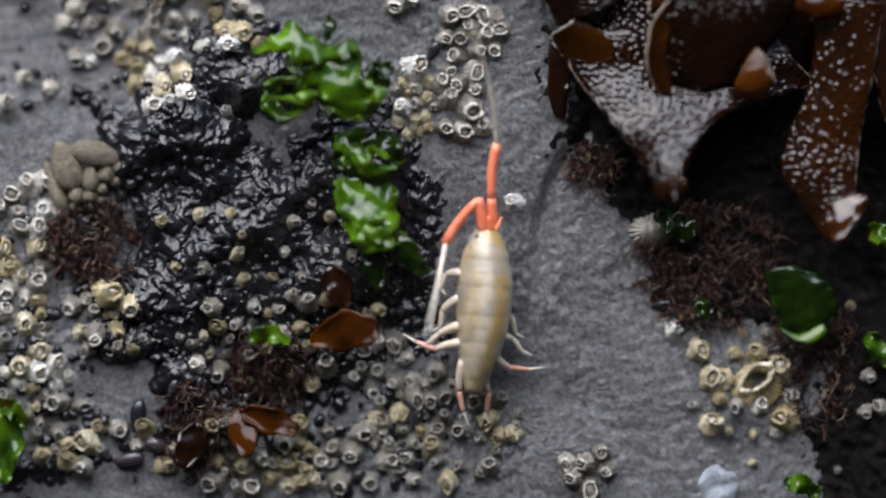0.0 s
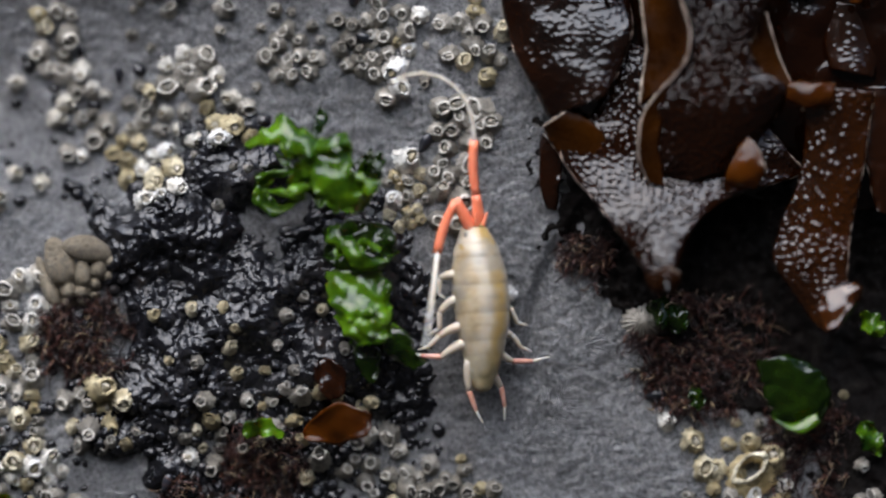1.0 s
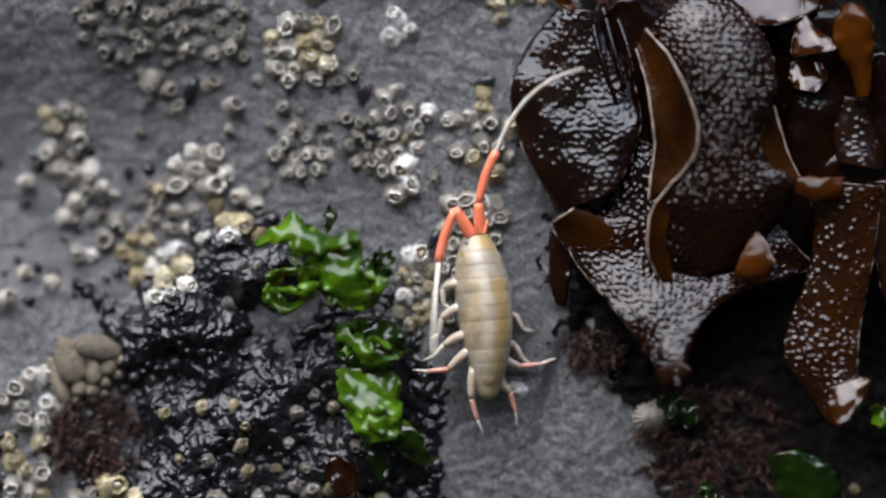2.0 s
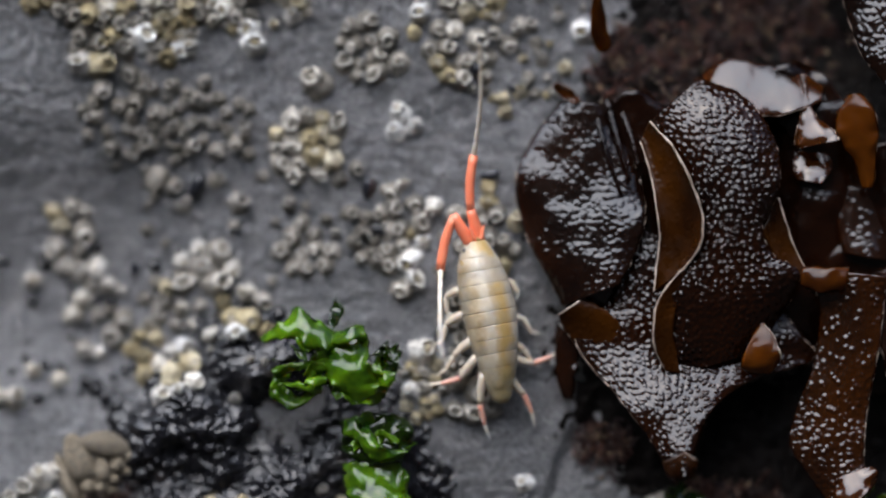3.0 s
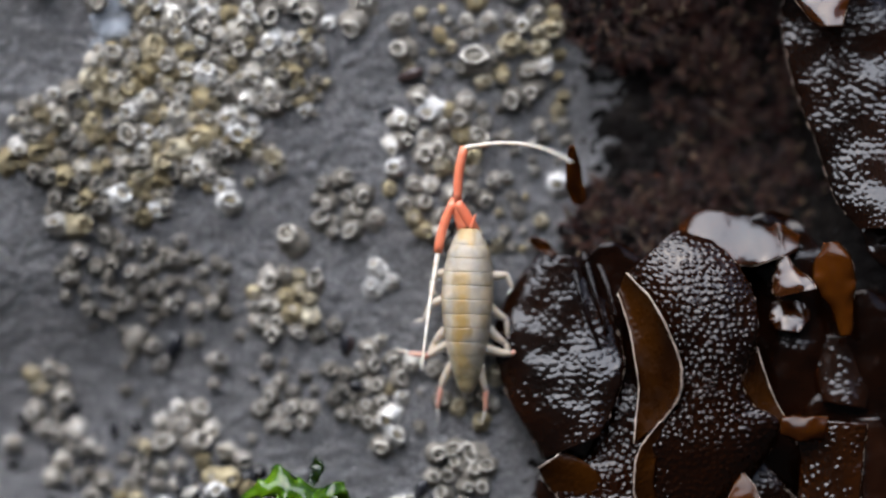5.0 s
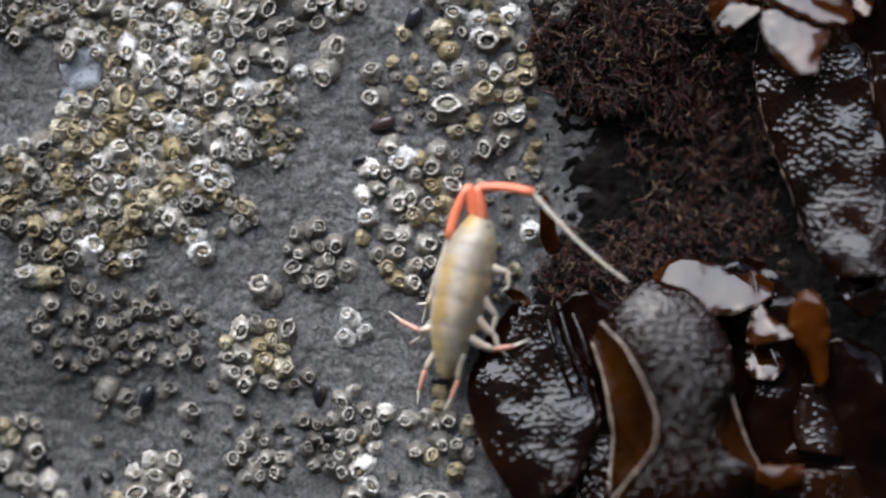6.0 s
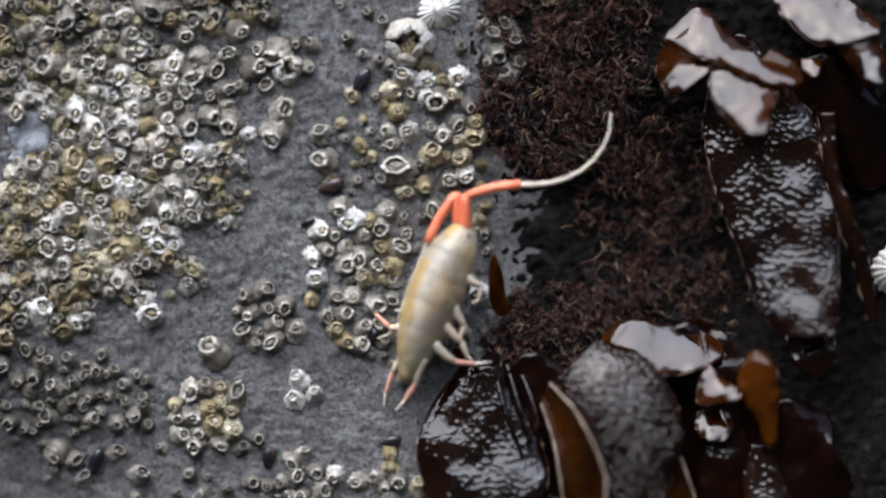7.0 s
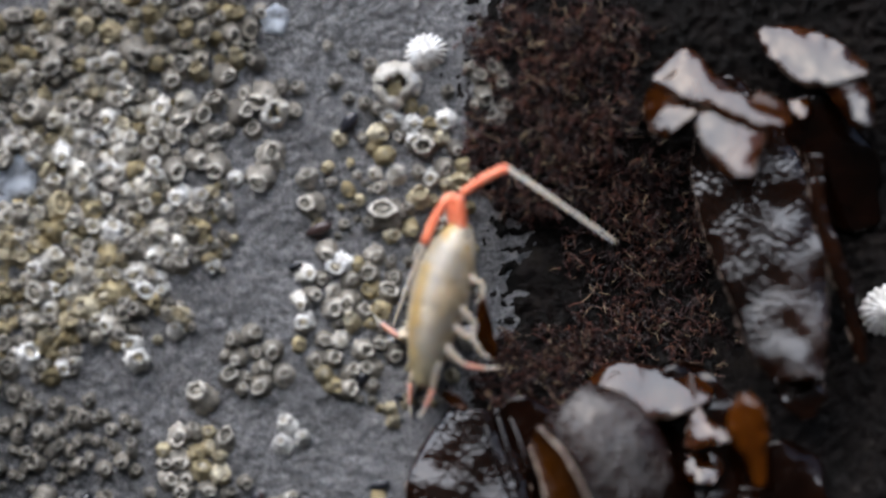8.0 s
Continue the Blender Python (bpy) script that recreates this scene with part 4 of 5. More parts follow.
def scatter(cu, cv, ru, rv, count, small, large, tones, seed, joined=False, crowd=0.72):
    """Barnacles in an oval patch, crowded but hardly overlapping."""
    rnd = random.Random(seed)
    made = tries = 0
    while made < count and tries < count * 40:
        tries += 1
        g, d = rnd.uniform(0, 2 * math.pi), math.sqrt(rnd.random())
        u, v = cu + ru * d * math.cos(g), cv + rv * d * math.sin(g)
        r = rnd.uniform(small, large)
        if count > 60 and d > 0.86 + 0.5 * fbm(u / 6, v / 6, 41.0, 2):
            continue
        if any(((u - a) / c) ** 2 + ((v - b) / d_) ** 2 < 1 for a, b, c, d_ in BARE):
            continue
        if all((u - a) ** 2 + (v - b) ** 2 > (crowd * (r + c)) ** 2 for a, b, c in taken):
            add_barnacle(u, v, r, rnd.choice(tones), rnd, joined)
            made += 1


G, WH, YE, BRIGHT = 0, 1, 2, 3
rnd = random.Random(5)
# those that stand out one by one
for u, v, r, tone in ((39.4, -19.2, 1.7, YE), (39.4, -25.7, 1.6, YE), (50.1, -24.9, 2.5, YE), (49.3, -17.5, 2.3, YE), (46.0, -15.5, 1.8, YE), (51.2, -21.6, 1.2, WH), (46.6, -23.0, 1.3, WH), (49.0, -27.1, 1.0, WH), (40.7, -19.4, 1.7, YE), (37.8, -15.1, 1.9, YE), (34.1, -12.2, 1.5, WH), (-36.0, -17.5, 1.5, WH), (-56.5, -18.0, 2.0, WH),
                      (3.8, 19.9, 2.0, G), (3.0, 16.6, 1.8, G), (0.9, 33.7, 1.7, G), (6.6, 33.3, 1.8, G), (-4.0, 25.9, 2.2, WH), (-6.2, 20.2, 1.7, WH), (10.3, 6.5, 1.6, WH), (-48.7, -7.3, 2.2, YE)):
    add_barnacle(u, v, r, tone, rnd)
for u, v, r, tone in ((-7.8, 58.4, 1.6, BRIGHT), (-7.0, 61.0, 1.5, BRIGHT), (-4.9, 59.1, 1.3, BRIGHT), (8.9, 91.6, 2.6, G), (15.9, 89.2, 1.9, G), (13.6, 85.1, 2.0, G), (1.5, 83.9, 1.9, BRIGHT), (13.5, 101.6, 1.6, BRIGHT), (13.1, 103.9, 1.5, BRIGHT), (18.1, 104.1, 1.7, BRIGHT), (14.7, 100.9, 2.4, G),
                      (-19.3, 65.6, 2.2, G), (-28.3, 71.4, 1.9, BRIGHT), (-29.4, 73.5, 1.7, BRIGHT), (-7.5, 100.2, 2.3, G), (-2.3, 92.9, 2.2, G), (-2.6, 97.0, 1.7, G), (-38.6, 94.4, 2.4, YE), (-9.3, 96.9, 2.0, G),
                      (-13.0, 97.1, 1.2, BRIGHT), (-31.2, 90.7, 1.9, BRIGHT), (-27.0, 81.8, 2.0, BRIGHT), (-24.5, 81.3, 1.5, BRIGHT), (-44.5, 72.5, 2.1, BRIGHT), (-39.1, 70.6, 1.5, BRIGHT), (19.8, 72.3, 1.9, BRIGHT)):
    add_barnacle(u, v, r, tone, rnd)
for n, row in enumerate((
        (-20.5, 56.5, 5.4, 4.8, 19, 1.2, 1.9, (YE, G, G)), (13.6, 96.0, 7, 11, 24, 1.0, 1.8, (G, YE, WH)), (2.8, 76.4, 8, 11, 36, 1.1, 1.8, (G, G, G, YE, WH)),
        (-11.6, 70.3, 5, 4.2, 12, 1.0, 1.9, (G,)), (-6.0, 45.9, 4, 5, 8, 1.0, 1.7, (G, WH)), (3.1, 43.8, 3, 3, 5, 1.1, 1.7, (G,)), (-16.0, 105.5, 9, 9, 18, 1.2, 2.1, (G,)))):
    scatter(*row, 20 + n)
for n, row in enumerate((
        (-35.7, 38.8, 4, 4, 7, 1.2, 2.0, (G, WH)), (-55.8, 43.6, 4, 6, 9, 1.2, 2.0, (G, YE)), (-53.8, 38.7, 4, 1.5, 4, 1.3, 1.8, (WH,)), (-6.8, 42.8, 3, 8, 12, 1.3, 1.9, (G, G, WH)), (-20.8, 41.4, 4, 4, 10, 1.2, 1.6, (G,)),
        (-40.9, 23.6, 5, 4, 9, 1.2, 2.0, (YE, WH)), (-4.3, 20.5, 3.4, 4.6, 22, 0.7, 1.3, (YE, YE, YE, G)), (-30.9, 30.4, 3, 1.5, 4, 1.2, 1.8, (WH, YE)), (7.2, 43.3, 4, 7, 8, 1.1, 1.7, (G, YE)))):
    scatter(*row, 40 + n)
for n, row in enumerate((
        (3.8, 31.2, 5, 4, 9, 1.3, 2.0, (G,)), (3.0, 20.6, 4, 6, 8, 1.2, 1.8, (G,)), (-60.2, 5.4, 5, 4, 10, 1.2, 1.9, (WH, G)), (-61.8, -4.8, 3, 8, 11, 1.1, 1.9, (G, YE)),
        (-49.5, -9.8, 6, 4, 8, 1.1, 1.8, (G, YE)), (-59.4, -18.8, 5, 3, 9, 1.1, 1.9, (WH, YE, G)), (-8.5, -18.0, 5, 4, 10, 1.2, 1.9, (G,)), (44.8, -20.4, 9, 8, 4, 0.8, 1.2, (YE, G)),
        (21.8, -32.7, 4, 3, 8, 1.3, 1.9, (G,)), (-24.1, -33.5, 8, 3, 14, 1.2, 2.0, (G, YE)))):
    scatter(*row, 60 + n)
scatter(-34.0, 94.6, 17, 19, 75, 1.4, 2.3, (G, YE, WH, WH), 1, False, 0.66)
# the crowd between them
scatter(-34.8, 93.8, 20, 23, 230, 0.9, 1.9, (G, G, YE, WH, WH), 2, True, 0.6)
scatter(-34.8, 93.8, 22, 24, 160, 0.4, 0.9, (G, G, YE), 22, True, 0.6)
scatter(-48.8, 78.5, 12, 12, 80, 1.0, 2.0, (G, G, YE, WH), 3, True, 0.64)
scatter(-41.7, 110.7, 22, 10, 150, 1.0, 2.1, (G, G, YE), 4, True, 0.66)
scatter(-26.5, 119.2, 24, 8, 120, 1.0, 2.1, (G, G, YE), 14, True, 0.68)
scatter(-41.3, 60.5, 13, 6.5, 52, 0.7, 1.5, (G,), 5, True, 0.66)
scatter(9.8, 84.4, 12, 24, 60, 0.5, 1.2, (G, G, YE), 6, True, 0.75)
scatter(-30.0, 48.5, 24, 9, 20, 0.6, 1.6, (G,), 7, True, 0.9)
scatter(-9.3, 42.4, 5, 4, 9, 1.0, 1.6, (G, G, YE), 23, True, 0.68)
scatter(-35.4, 38.4, 4, 3.5, 9, 1.1, 1.8, (G, G, WH), 24, True, 0.68)
scatter(0.0, 109.9, 9, 6, 10, 0.8, 1.4, (G,), 8, True)
scatter(23.3, 108.1, 5, 4, 9, 1.0, 1.7, (G,), 15, True)
scatter(-44.9, 31.9, 9, 5, 9, 0.8, 1.6, (G, WH), 9, True)
scatter(-22.6, 31.5, 30, 20, 12, 0.4, 1.0, (G,), 10, True, 1.2)
scatter(-53.6, -20.4, 13, 12, 30, 0.8, 1.8, (G, G, YE), 11, True)
scatter(-29.8, -31.1, 30, 5, 36, 0.9, 1.9, (G, G, YE), 12, True)
scatter(-0.3, -26.2, 12, 9, 36, 0.8, 1.7, (G, G, YE), 13, True)
scatter(-27.4, -3.2, 18, 14, 20, 0.8, 1.4, (G, YE), 16, True, 1.6)
scatter(-22.0, -14.0, 17, 7, 28, 0.8, 1.6, (G, G, YE), 25, True, 0.95)
scatter(53.0, -20.4, 14, 14, 16, 0.6, 1.2, (G, YE), 17, True)
scatter(-59.4, 28.8, 20, 10, 16, 0.9, 1.8, (G, WH), 18, True)
scatter(-39.7, 31.2, 14, 7, 14, 1.0, 1.8, (G, WH, YE), 19, True)


def build_crowd(tone, name, label):
    """All the joined barnacles of one tone."""
    verts, faces, slots = [], [], []
    for kind, m in rest[tone]:
        for slot, me in enumerate(KINDS[kind]):
            base = len(verts)
            verts += [m @ v.co for v in me.vertices]
            faces += [tuple(base + i for i in p.vertices) for p in me.polygons]
            slots += [2 if slot else p.material_index for p in me.polygons]
    me = mesh(name, verts, faces)
    me.materials.append(CROWD[tone])
    me.materials.append(LIP if tone == 0 else CROWD[tone])
    me.materials.append(BEAK if tone == 0 else PALE_BEAK)
    me.polygons.foreach_set("material_index", slots)
    tagged(part_mesh(name, me, None), label, "barnacles", kind="stuff")


build_crowd(0, "barnacle_crowd", "crowd of small grey acorn barnacles on the rock")
build_crowd(1, "barnacle_crowd", "scattered white acorn barnacles on the rock")
build_crowd(2, "barnacle_crowd", "scattered yellowish acorn barnacles on the rock")


# ---- small black snails and nodules ----
def build_nodules():
    rr = random.Random(9)
    verts, faces, n, m = [], [], 10, 6
    spots = ((-47.9, -22.9, 18, 12, 150), (-29.8, -16.3, 22, 12, 120), (-11.0, -14.7, 12, 9, 80), (-11.8, -27.8, 14, 9, 70), (-59.4, -9.8, 10, 14, 60), (-31.5, 1.7, 20, 14, 40), (-59.4, 31.2, 16, 12, 26), (-44.8, 33.6, 14, 8, 14))
    for cu, cv, ru, rv, count in spots:
        for _ in range(count):
            g, d = rr.uniform(0, 2 * math.pi), math.sqrt(rr.random())
            u, v, r = cu + ru * d * math.cos(g), cv + rv * d * math.sin(g), rr.uniform(0.45, 1.25)
            if any(((u - a) / c) ** 2 + ((v - b) / e) ** 2 < 0.8 for a, b, c, e in BARE):
                continue
            top = on_rock(u, v, surface(u, v) - 0.1, rr.uniform(-25, 25), rr.uniform(-25, 25), rr.uniform(0, 360)) @ Matrix.Diagonal((r * MM, r * rr.uniform(0.6, 1.0) * MM, r * rr.uniform(0.6, 0.9) * MM, 1))
            base = len(verts)
            for i in range(m):
                a = math.pi * 0.5 * i / (m - 1)
                for k in range(n):
                    b = 2 * math.pi * k / n + 0.5 * i
                    q = math.cos(a) * (1 + 0.1 * math.sin(b + i * 1.4))
                    verts.append(top @ Vector((q * math.cos(b), q * math.sin(b), math.sin(a) - (0.12 if i == 3 else 0))))
            for i in range(m - 1):
                for k in range(n):
                    k2 = (k + 1) % n
                    faces.append((base + i * n + k, base + i * n + k2, base + (i + 1) * n + k2, base + (i + 1) * n + k))
    tagged(part_mesh("black_nodules", mesh("black_nodules", verts, faces), CRUST), "small glossy black snails and nodules on the rock", "snails", kind="stuff")


build_nodules()


# ---- other shells ----
def limpet_mesh(seed, ribs=19):
    rnd_ = random.Random(seed)
    sides, rings = ribs * 4, ((1.0, 0.0), (0.8, 0.2), (0.5, 0.45), (0.22, 0.62), (0.05, 0.68))
    long = [rnd_.uniform(0.97, 1.04) for _ in range(ribs)]
    verts, faces = [], []
    for r, z in rings:
        for k in range(sides):
            g = 2 * math.pi * k / sides
            q = 1 + 0.05 * math.cos(ribs * g)
            verts.append((r * q * long[k // 4] * math.cos(g) * MM, r * q * long[k // 4] * 0.85 * math.sin(g) * MM, (z + 0.05 * r * math.cos(ribs * g)) * MM))
    for i in range(len(rings) - 1):
        for k in range(sides):
            faces.append((i * sides + k, i * sides + (k + 1) % sides, (i + 1) * sides + (k + 1) % sides, (i + 1) * sides + k))
    faces.append(tuple(range((len(rings) - 1) * sides, len(rings) * sides)))
    return mesh("limpet", verts, faces)


for n, (u, v, r, turn, label) in enumerate(((15.5, 114.3, 3.1, 20, "white ribbed limpet on the rock"), (80.9, 74.0, 4.0, 40, "pale ribbed limpet beside the kelp"), (30.4, 2.4, 3.2, 10, "pale fuzzy limpet on the dark layer"),
                                            (-42.8, 52.0, 2.3, 60, "small grey ribbed limpet on the rock"))):
    ob = part_mesh("limpet", limpet_mesh(n), PALE_SHELL if n < 2 else CROWD[0])
    ob.matrix_world = on_rock(u, v, surface(u, v) - 0.1, 0, 0, turn, r)
    tagged(ob, label, "limpet", "limpets on the rock")


def scar_mesh(seed):
    """A low scalloped disc: the base left by a lost barnacle."""
    verts, faces, sides = [(0, 0, 0.12 * MM)], [], 36
    for r, z in ((0.45, 0.14), (0.8, 0.16), (1.0, -0.1)):
        for k in range(sides):
            g = 2 * math.pi * k / sides
            q = r * (1 + 0.25 * noise.noise(Vector((math.cos(g) * 1.6, math.sin(g) * 1.6, seed))))
            verts.append((q * math.cos(g) * MM, q * math.sin(g) * MM, (z + 0.08 * noise.noise(Vector((q * 5, g * 3, seed)))) * MM))
    faces += [(0, 1 + k, 1 + (k + 1) % sides) for k in range(sides)]
    for i in range(2):
        for k in range(sides):
            a, b = 1 + i * sides, 1 + (i + 1) * sides
            faces.append((a + k, b + k, b + (k + 1) % sides, a + (k + 1) % sides))
    return mesh("shell_scar", verts, faces)


SCAR = Nodes("bluish_white_lime", 0.6)
SCAR.bump(SCAR.noise(1200, 5, 0.7), 1.0, 0.001)
SCAR = SCAR.set(Base_Color=SCAR.ramp(SCAR.noise(500, 4), [(0.38, (0.13, 0.14, 0.155)), (0.5, (0.28, 0.31, 0.35)), (0.65, (0.44, 0.48, 0.53))]))
for n, (u, v, r) in enumerate(((-44.6, 98.8, 3.2), (-6.2, 120.1, 2.2), (-46.5, 94.7, 1.6), (40.5, -35.0, 2.9))):
    ob = part_mesh("shell_scar", scar_mesh(n * 3.0), SCAR)
    ob.matrix_world = on_rock(u, v, surface(u, v) + 0.3, 0, 0, 0, r)
    tagged(ob, "bluish white lime scar of a lost shell on rock", "shell scar", "shell scars")


def worn_cluster(label, u, v, r, seed, material=PALE_SHELL, inside=5):
    """A broken white barnacle of stout plates with small ones in it."""
    top = new("broken_barnacle")
    top.matrix_world = on_rock(u, v, surface(u, v))
    tagged(top, label, "barnacle", "broken barnacles")
    rr = random.Random(seed)
    for k in range(7):
        g = 2 * math.pi * k / 7 + rr.uniform(-0.2, 0.2)
        bm = bmesh.new()
        bmesh.ops.create_icosphere(bm, subdivisions=3, radius=1.0)
        for w in bm.verts:
            w.co += w.normal * (0.35 * noise.noise(w.co * 1.6 + Vector((k, seed, 0))) + 0.2 * noise.noise(w.co * 4.5 + Vector((k, seed, 5))))
        tall_ = rr.uniform(0.65, 1.25)
        bm.transform(Matrix.Rotation(g, 4, "Z") @ Matrix.Translation((rr.uniform(0.6, 0.85) * r * MM, 0, 0.4 * r * MM)) @ Matrix.Rotation(radians(-28), 4, "Y") @ Matrix.Diagonal((0.15 * r * MM, 0.42 * r * MM, 0.55 * tall_ * r * MM, 1)))
        part("plate", bm, material, top)
    for k in range(inside):
        a, b = shell_of(k, 2)
        ob = new("small_barnacle", a)
        ob.parent = top
        ob.matrix_basis = pose(rr.uniform(-0.5, 0.5) * r * MM, rr.uniform(-0.5, 0.5) * r * MM, 0.35 * r * MM, rr.uniform(-25, 25), rr.uniform(-25, 25), 0) @ Matrix.Diagonal((0.3 * r,) * 3 + (1,))
        tagged(ob, "small yellowish barnacle")


worn_cluster("broken white barnacle filled with small yellowish ones", 10.9, 109.9, 3.6, 1)
worn_cluster("chipped white barnacle standing alone on the rock", -6.8, 106.5, 2.3, 2)
hollow_me = KINDS[8][0].copy()
hollow_me.materials.append(OCHRE_SHELL)
hollow_me.materials.append(YELLOW_SHELL)
hollow = new("barnacle", hollow_me)
hollow.matrix_world = on_rock(46.0, -20.0, surface(46.0, -20.0) + 0.2, -6, -4, 40, 3.5) @ Matrix.Diagonal((1.1, 0.9, 0.75, 1))
tagged(hollow, "large hollow yellowed barnacle with a dark pit", "barnacle", "broken barnacles")

PLATE = shell_material("gooseneck_plate", (0.2, 0.165, 0.115), (0.28, 0.23, 0.16), (0.36, 0.30, 0.215), (0.13, 0.095, 0.055))
goose = new("gooseneck_barnacle")
gu, gv = -52.7, 10.2
goose.matrix_world = on_rock(gu, gv, surface(gu, gv))
tagged(goose, "beige gooseneck barnacle with overlapping plates at the crust's edge", "barnacle")
for x, y, z, a, b, turn in ((-2.5, 1.0, 3.4, 1.9, 3.4, 18), (2.0, 3.0, 3.6, 3.3, 1.8, -12), (-4.4, -2.2, 2.2, 1.0, 3.6, 22), (1.2, -0.8, 3.3, 1.1, 2.0, 4), (3.6, -0.2, 3.0, 1.1, 1.4, -8), (5.4, 1.2, 2.4, 1.0, 1.2, -10),
                            (-1.0, -3.4, 2.6, 1.1, 1.4, 8), (1.0, -3.6, 2.6, 1.1, 1.2, 0), (3.0, -2.6, 2.6, 0.9, 1.0, 0), (4.9, -1.4, 2.0, 0.9, 1.0, 0), (-1.2, -5.4, 1.8, 1.0, 0.9, 0), (1.0, -5.4, 1.8, 0.9, 0.8, 0), (2.8, -4.4, 1.8, 0.8, 0.8, 0)):
    bm = bmesh.new()
    bmesh.ops.create_uvsphere(bm, u_segments=18, v_segments=12, radius=1.0)
    for w in bm.verts:
        w.co.x *= 1 - 0.25 * w.co.y
        w.co += w.normal * 0.06 * noise.noise(w.co * 2 + Vector((x, y, 0)))
    bm.transform(Matrix.Diagonal((a * 1.16 * MM, b * 1.12 * MM, 1.7 * MM, 1)))
    ob = part("plate", bm, PLATE, goose)
    ob.matrix_basis = pose(x * 0.93 * MM, y * 0.93 * MM, (z - 1.2) * MM, -10 * (y < 0), 8 * (x > 0), turn)


# ---- red turf ----
def turf_mesh(cu, cv, ru, rv, count, tall, seed, thick=0.14):
    """Short wiry tufts: each filament a thin three-sided tapered tube that wanders outwards, with side branches."""
    rnd = random.Random(seed)
    verts, faces = [], []
    for _ in range(count):
        g, d = rnd.uniform(0, 2 * math.pi), rnd.random() ** 0.6
        u, v = cu + ru * d * math.cos(g), cv + rv * d * math.sin(g)
        if fbm(u / 3.5, v / 3.5, 31.0, 2) < 0.04 - 0.25 * (1 - d):
            continue
        p = Vector((u, v, surface(u, v) - 0.2))
        way = Vector((rnd.gauss(0, 0.6), rnd.gauss(-0.25, 0.6), rnd.uniform(0.5, 1.2)))
        for _branch in range(2):
            q, w = p.copy(), way.copy()
            pts, rad = [q.copy()], [thick]
            n = 6
            for i in range(n):
                w = w * 0.7 + Vector((rnd.gauss(0, 0.6), rnd.gauss(-0.08, 0.6), rnd.gauss(0.0, 0.5)))
                q = q + w.normalized() * tall * rnd.uniform(0.6, 1.2) / n
                pts.append(q.copy())
                rad.append(thick * (1 - 0.55 * (i + 1) / n))
            vs, fs = tube([tuple(x * MM for x in k) for k in pts], [r * MM for r in rad], 3)
            base = len(verts)
            verts += vs
            faces += [tuple(base + i for i in f) for f in fs]
            p = pts[1]
            way = way + Vector((rnd.gauss(0, 0.8), rnd.gauss(0, 0.8), 0))
    return mesh("red_turf", verts, faces)


def add_turf(cu, cv, ru, rv, count, tall, seed, label="dark red wiry turf alga on the rock"):
    ob = part_mesh("red_turf", turf_mesh(cu, cv, ru, rv, count, tall, seed), TURF)
    ob.matrix_world = SLOPE
    tagged(ob, label, "algae", "patches of red turf", "stuff")


for n, row in enumerate((
        (33.9, 101.8, 13, 13, 1950, 4.0), (45.0, 88.8, 14, 12, 1170, 3.4), (33.3, 67.6, 13, 7, 1430, 3.6), (47.8, 73.7, 13, 9, 910, 3.2), (35.1, 115.4, 14, 7, 1040, 3.6),
        (-51.2, 0.1, 7, 6, 910, 4.0), (-25.3, -18.4, 6, 6, 910, 4.0), (23.0, 11.6, 5, 4, 455, 3.0), (39.0, -2.4, 11, 9, 1560, 4.0), (53.8, -17.1, 7, 10, 650, 4.0), (-34.8, -27.0, 7, 7, 780, 4.0))):
    add_turf(*row, 100 + n)


# ---- small black mussels ----
def mussel_mesh():
    verts, faces, n, m = [], [], 14, 9
    for i in range(m):
        s = i / (m - 1)
        w = math.sin(math.pi * min(1, 0.06 + s * 0.9)) ** 0.7 * (0.55 + 0.45 * s)
        for k in range(n):
            g = 2 * math.pi * k / n
            r = abs(math.sin(g)) ** 0.8
            verts.append(((s * 2 - 1) * MM, 0.62 * w * math.cos(g) * MM, 0.5 * w * math.copysign(r, math.sin(g)) * MM))
    for i in range(m - 1):
        for k in range(n):
            k2 = (k + 1) % n
            faces.append((i * n + k, i * n + k2, (i + 1) * n + k2, (i + 1) * n + k))
    faces += [tuple(range(n))[::-1], tuple(range((m - 1) * n, m * n))]
    me = mesh("mussel", verts, faces)
    me.materials.append(MUSSEL)
    me.polygons.foreach_set("use_smooth", [True] * len(me.polygons))
    return me


mussel_me = mussel_mesh()
for u, v, r, turn in (
        (-12.0, 49.9, 1.6, 80), (-10.1, 43.7, 1.6, 160), (-37.5, 50.3, 1.6, 60), (-46.4, 38.5, 1.3, 90), (3.9, 67.7, 1.6, 0), (10.0, 64.3, 1.3, 0),
        (3.8, 104.5, 2.0, 50), (-1.2, 89.2, 2.0, 20), (-22.8, 97.8, 1.5, 80), (-21.8, 101.9, 1.1, 60), (-37.0, 50.5, 1.9, 70), (-11.6, 49.9, 1.5, 80),
        (-4.8, 84.0, 1.1, 20), (4.1, 67.1, 1.6, 40), (6.0, 51.6, 1.6, 10), (-44.4, -25.3, 2.5, 80), (-45.6, -31.7, 2.3, 10), (-41.3, -29.7, 2.1, 165), (-39.2, -21.2, 1.4, 70), (-44.8, -34.5, 0.9, 90),
        (-3.6, -25.3, 1.8, 70), (32.1, -8.5, 1.6, 10), (-1.6, 28.4, 1.6, 60)):
    ob = new("mussel", mussel_me)
    ob.matrix_world = on_rock(u, v, surface(u, v) + r * 0.35, 0, -8, turn, r)
    tagged(ob, "small glossy black mussel on the rock", "mussel", "mussels on the rock")


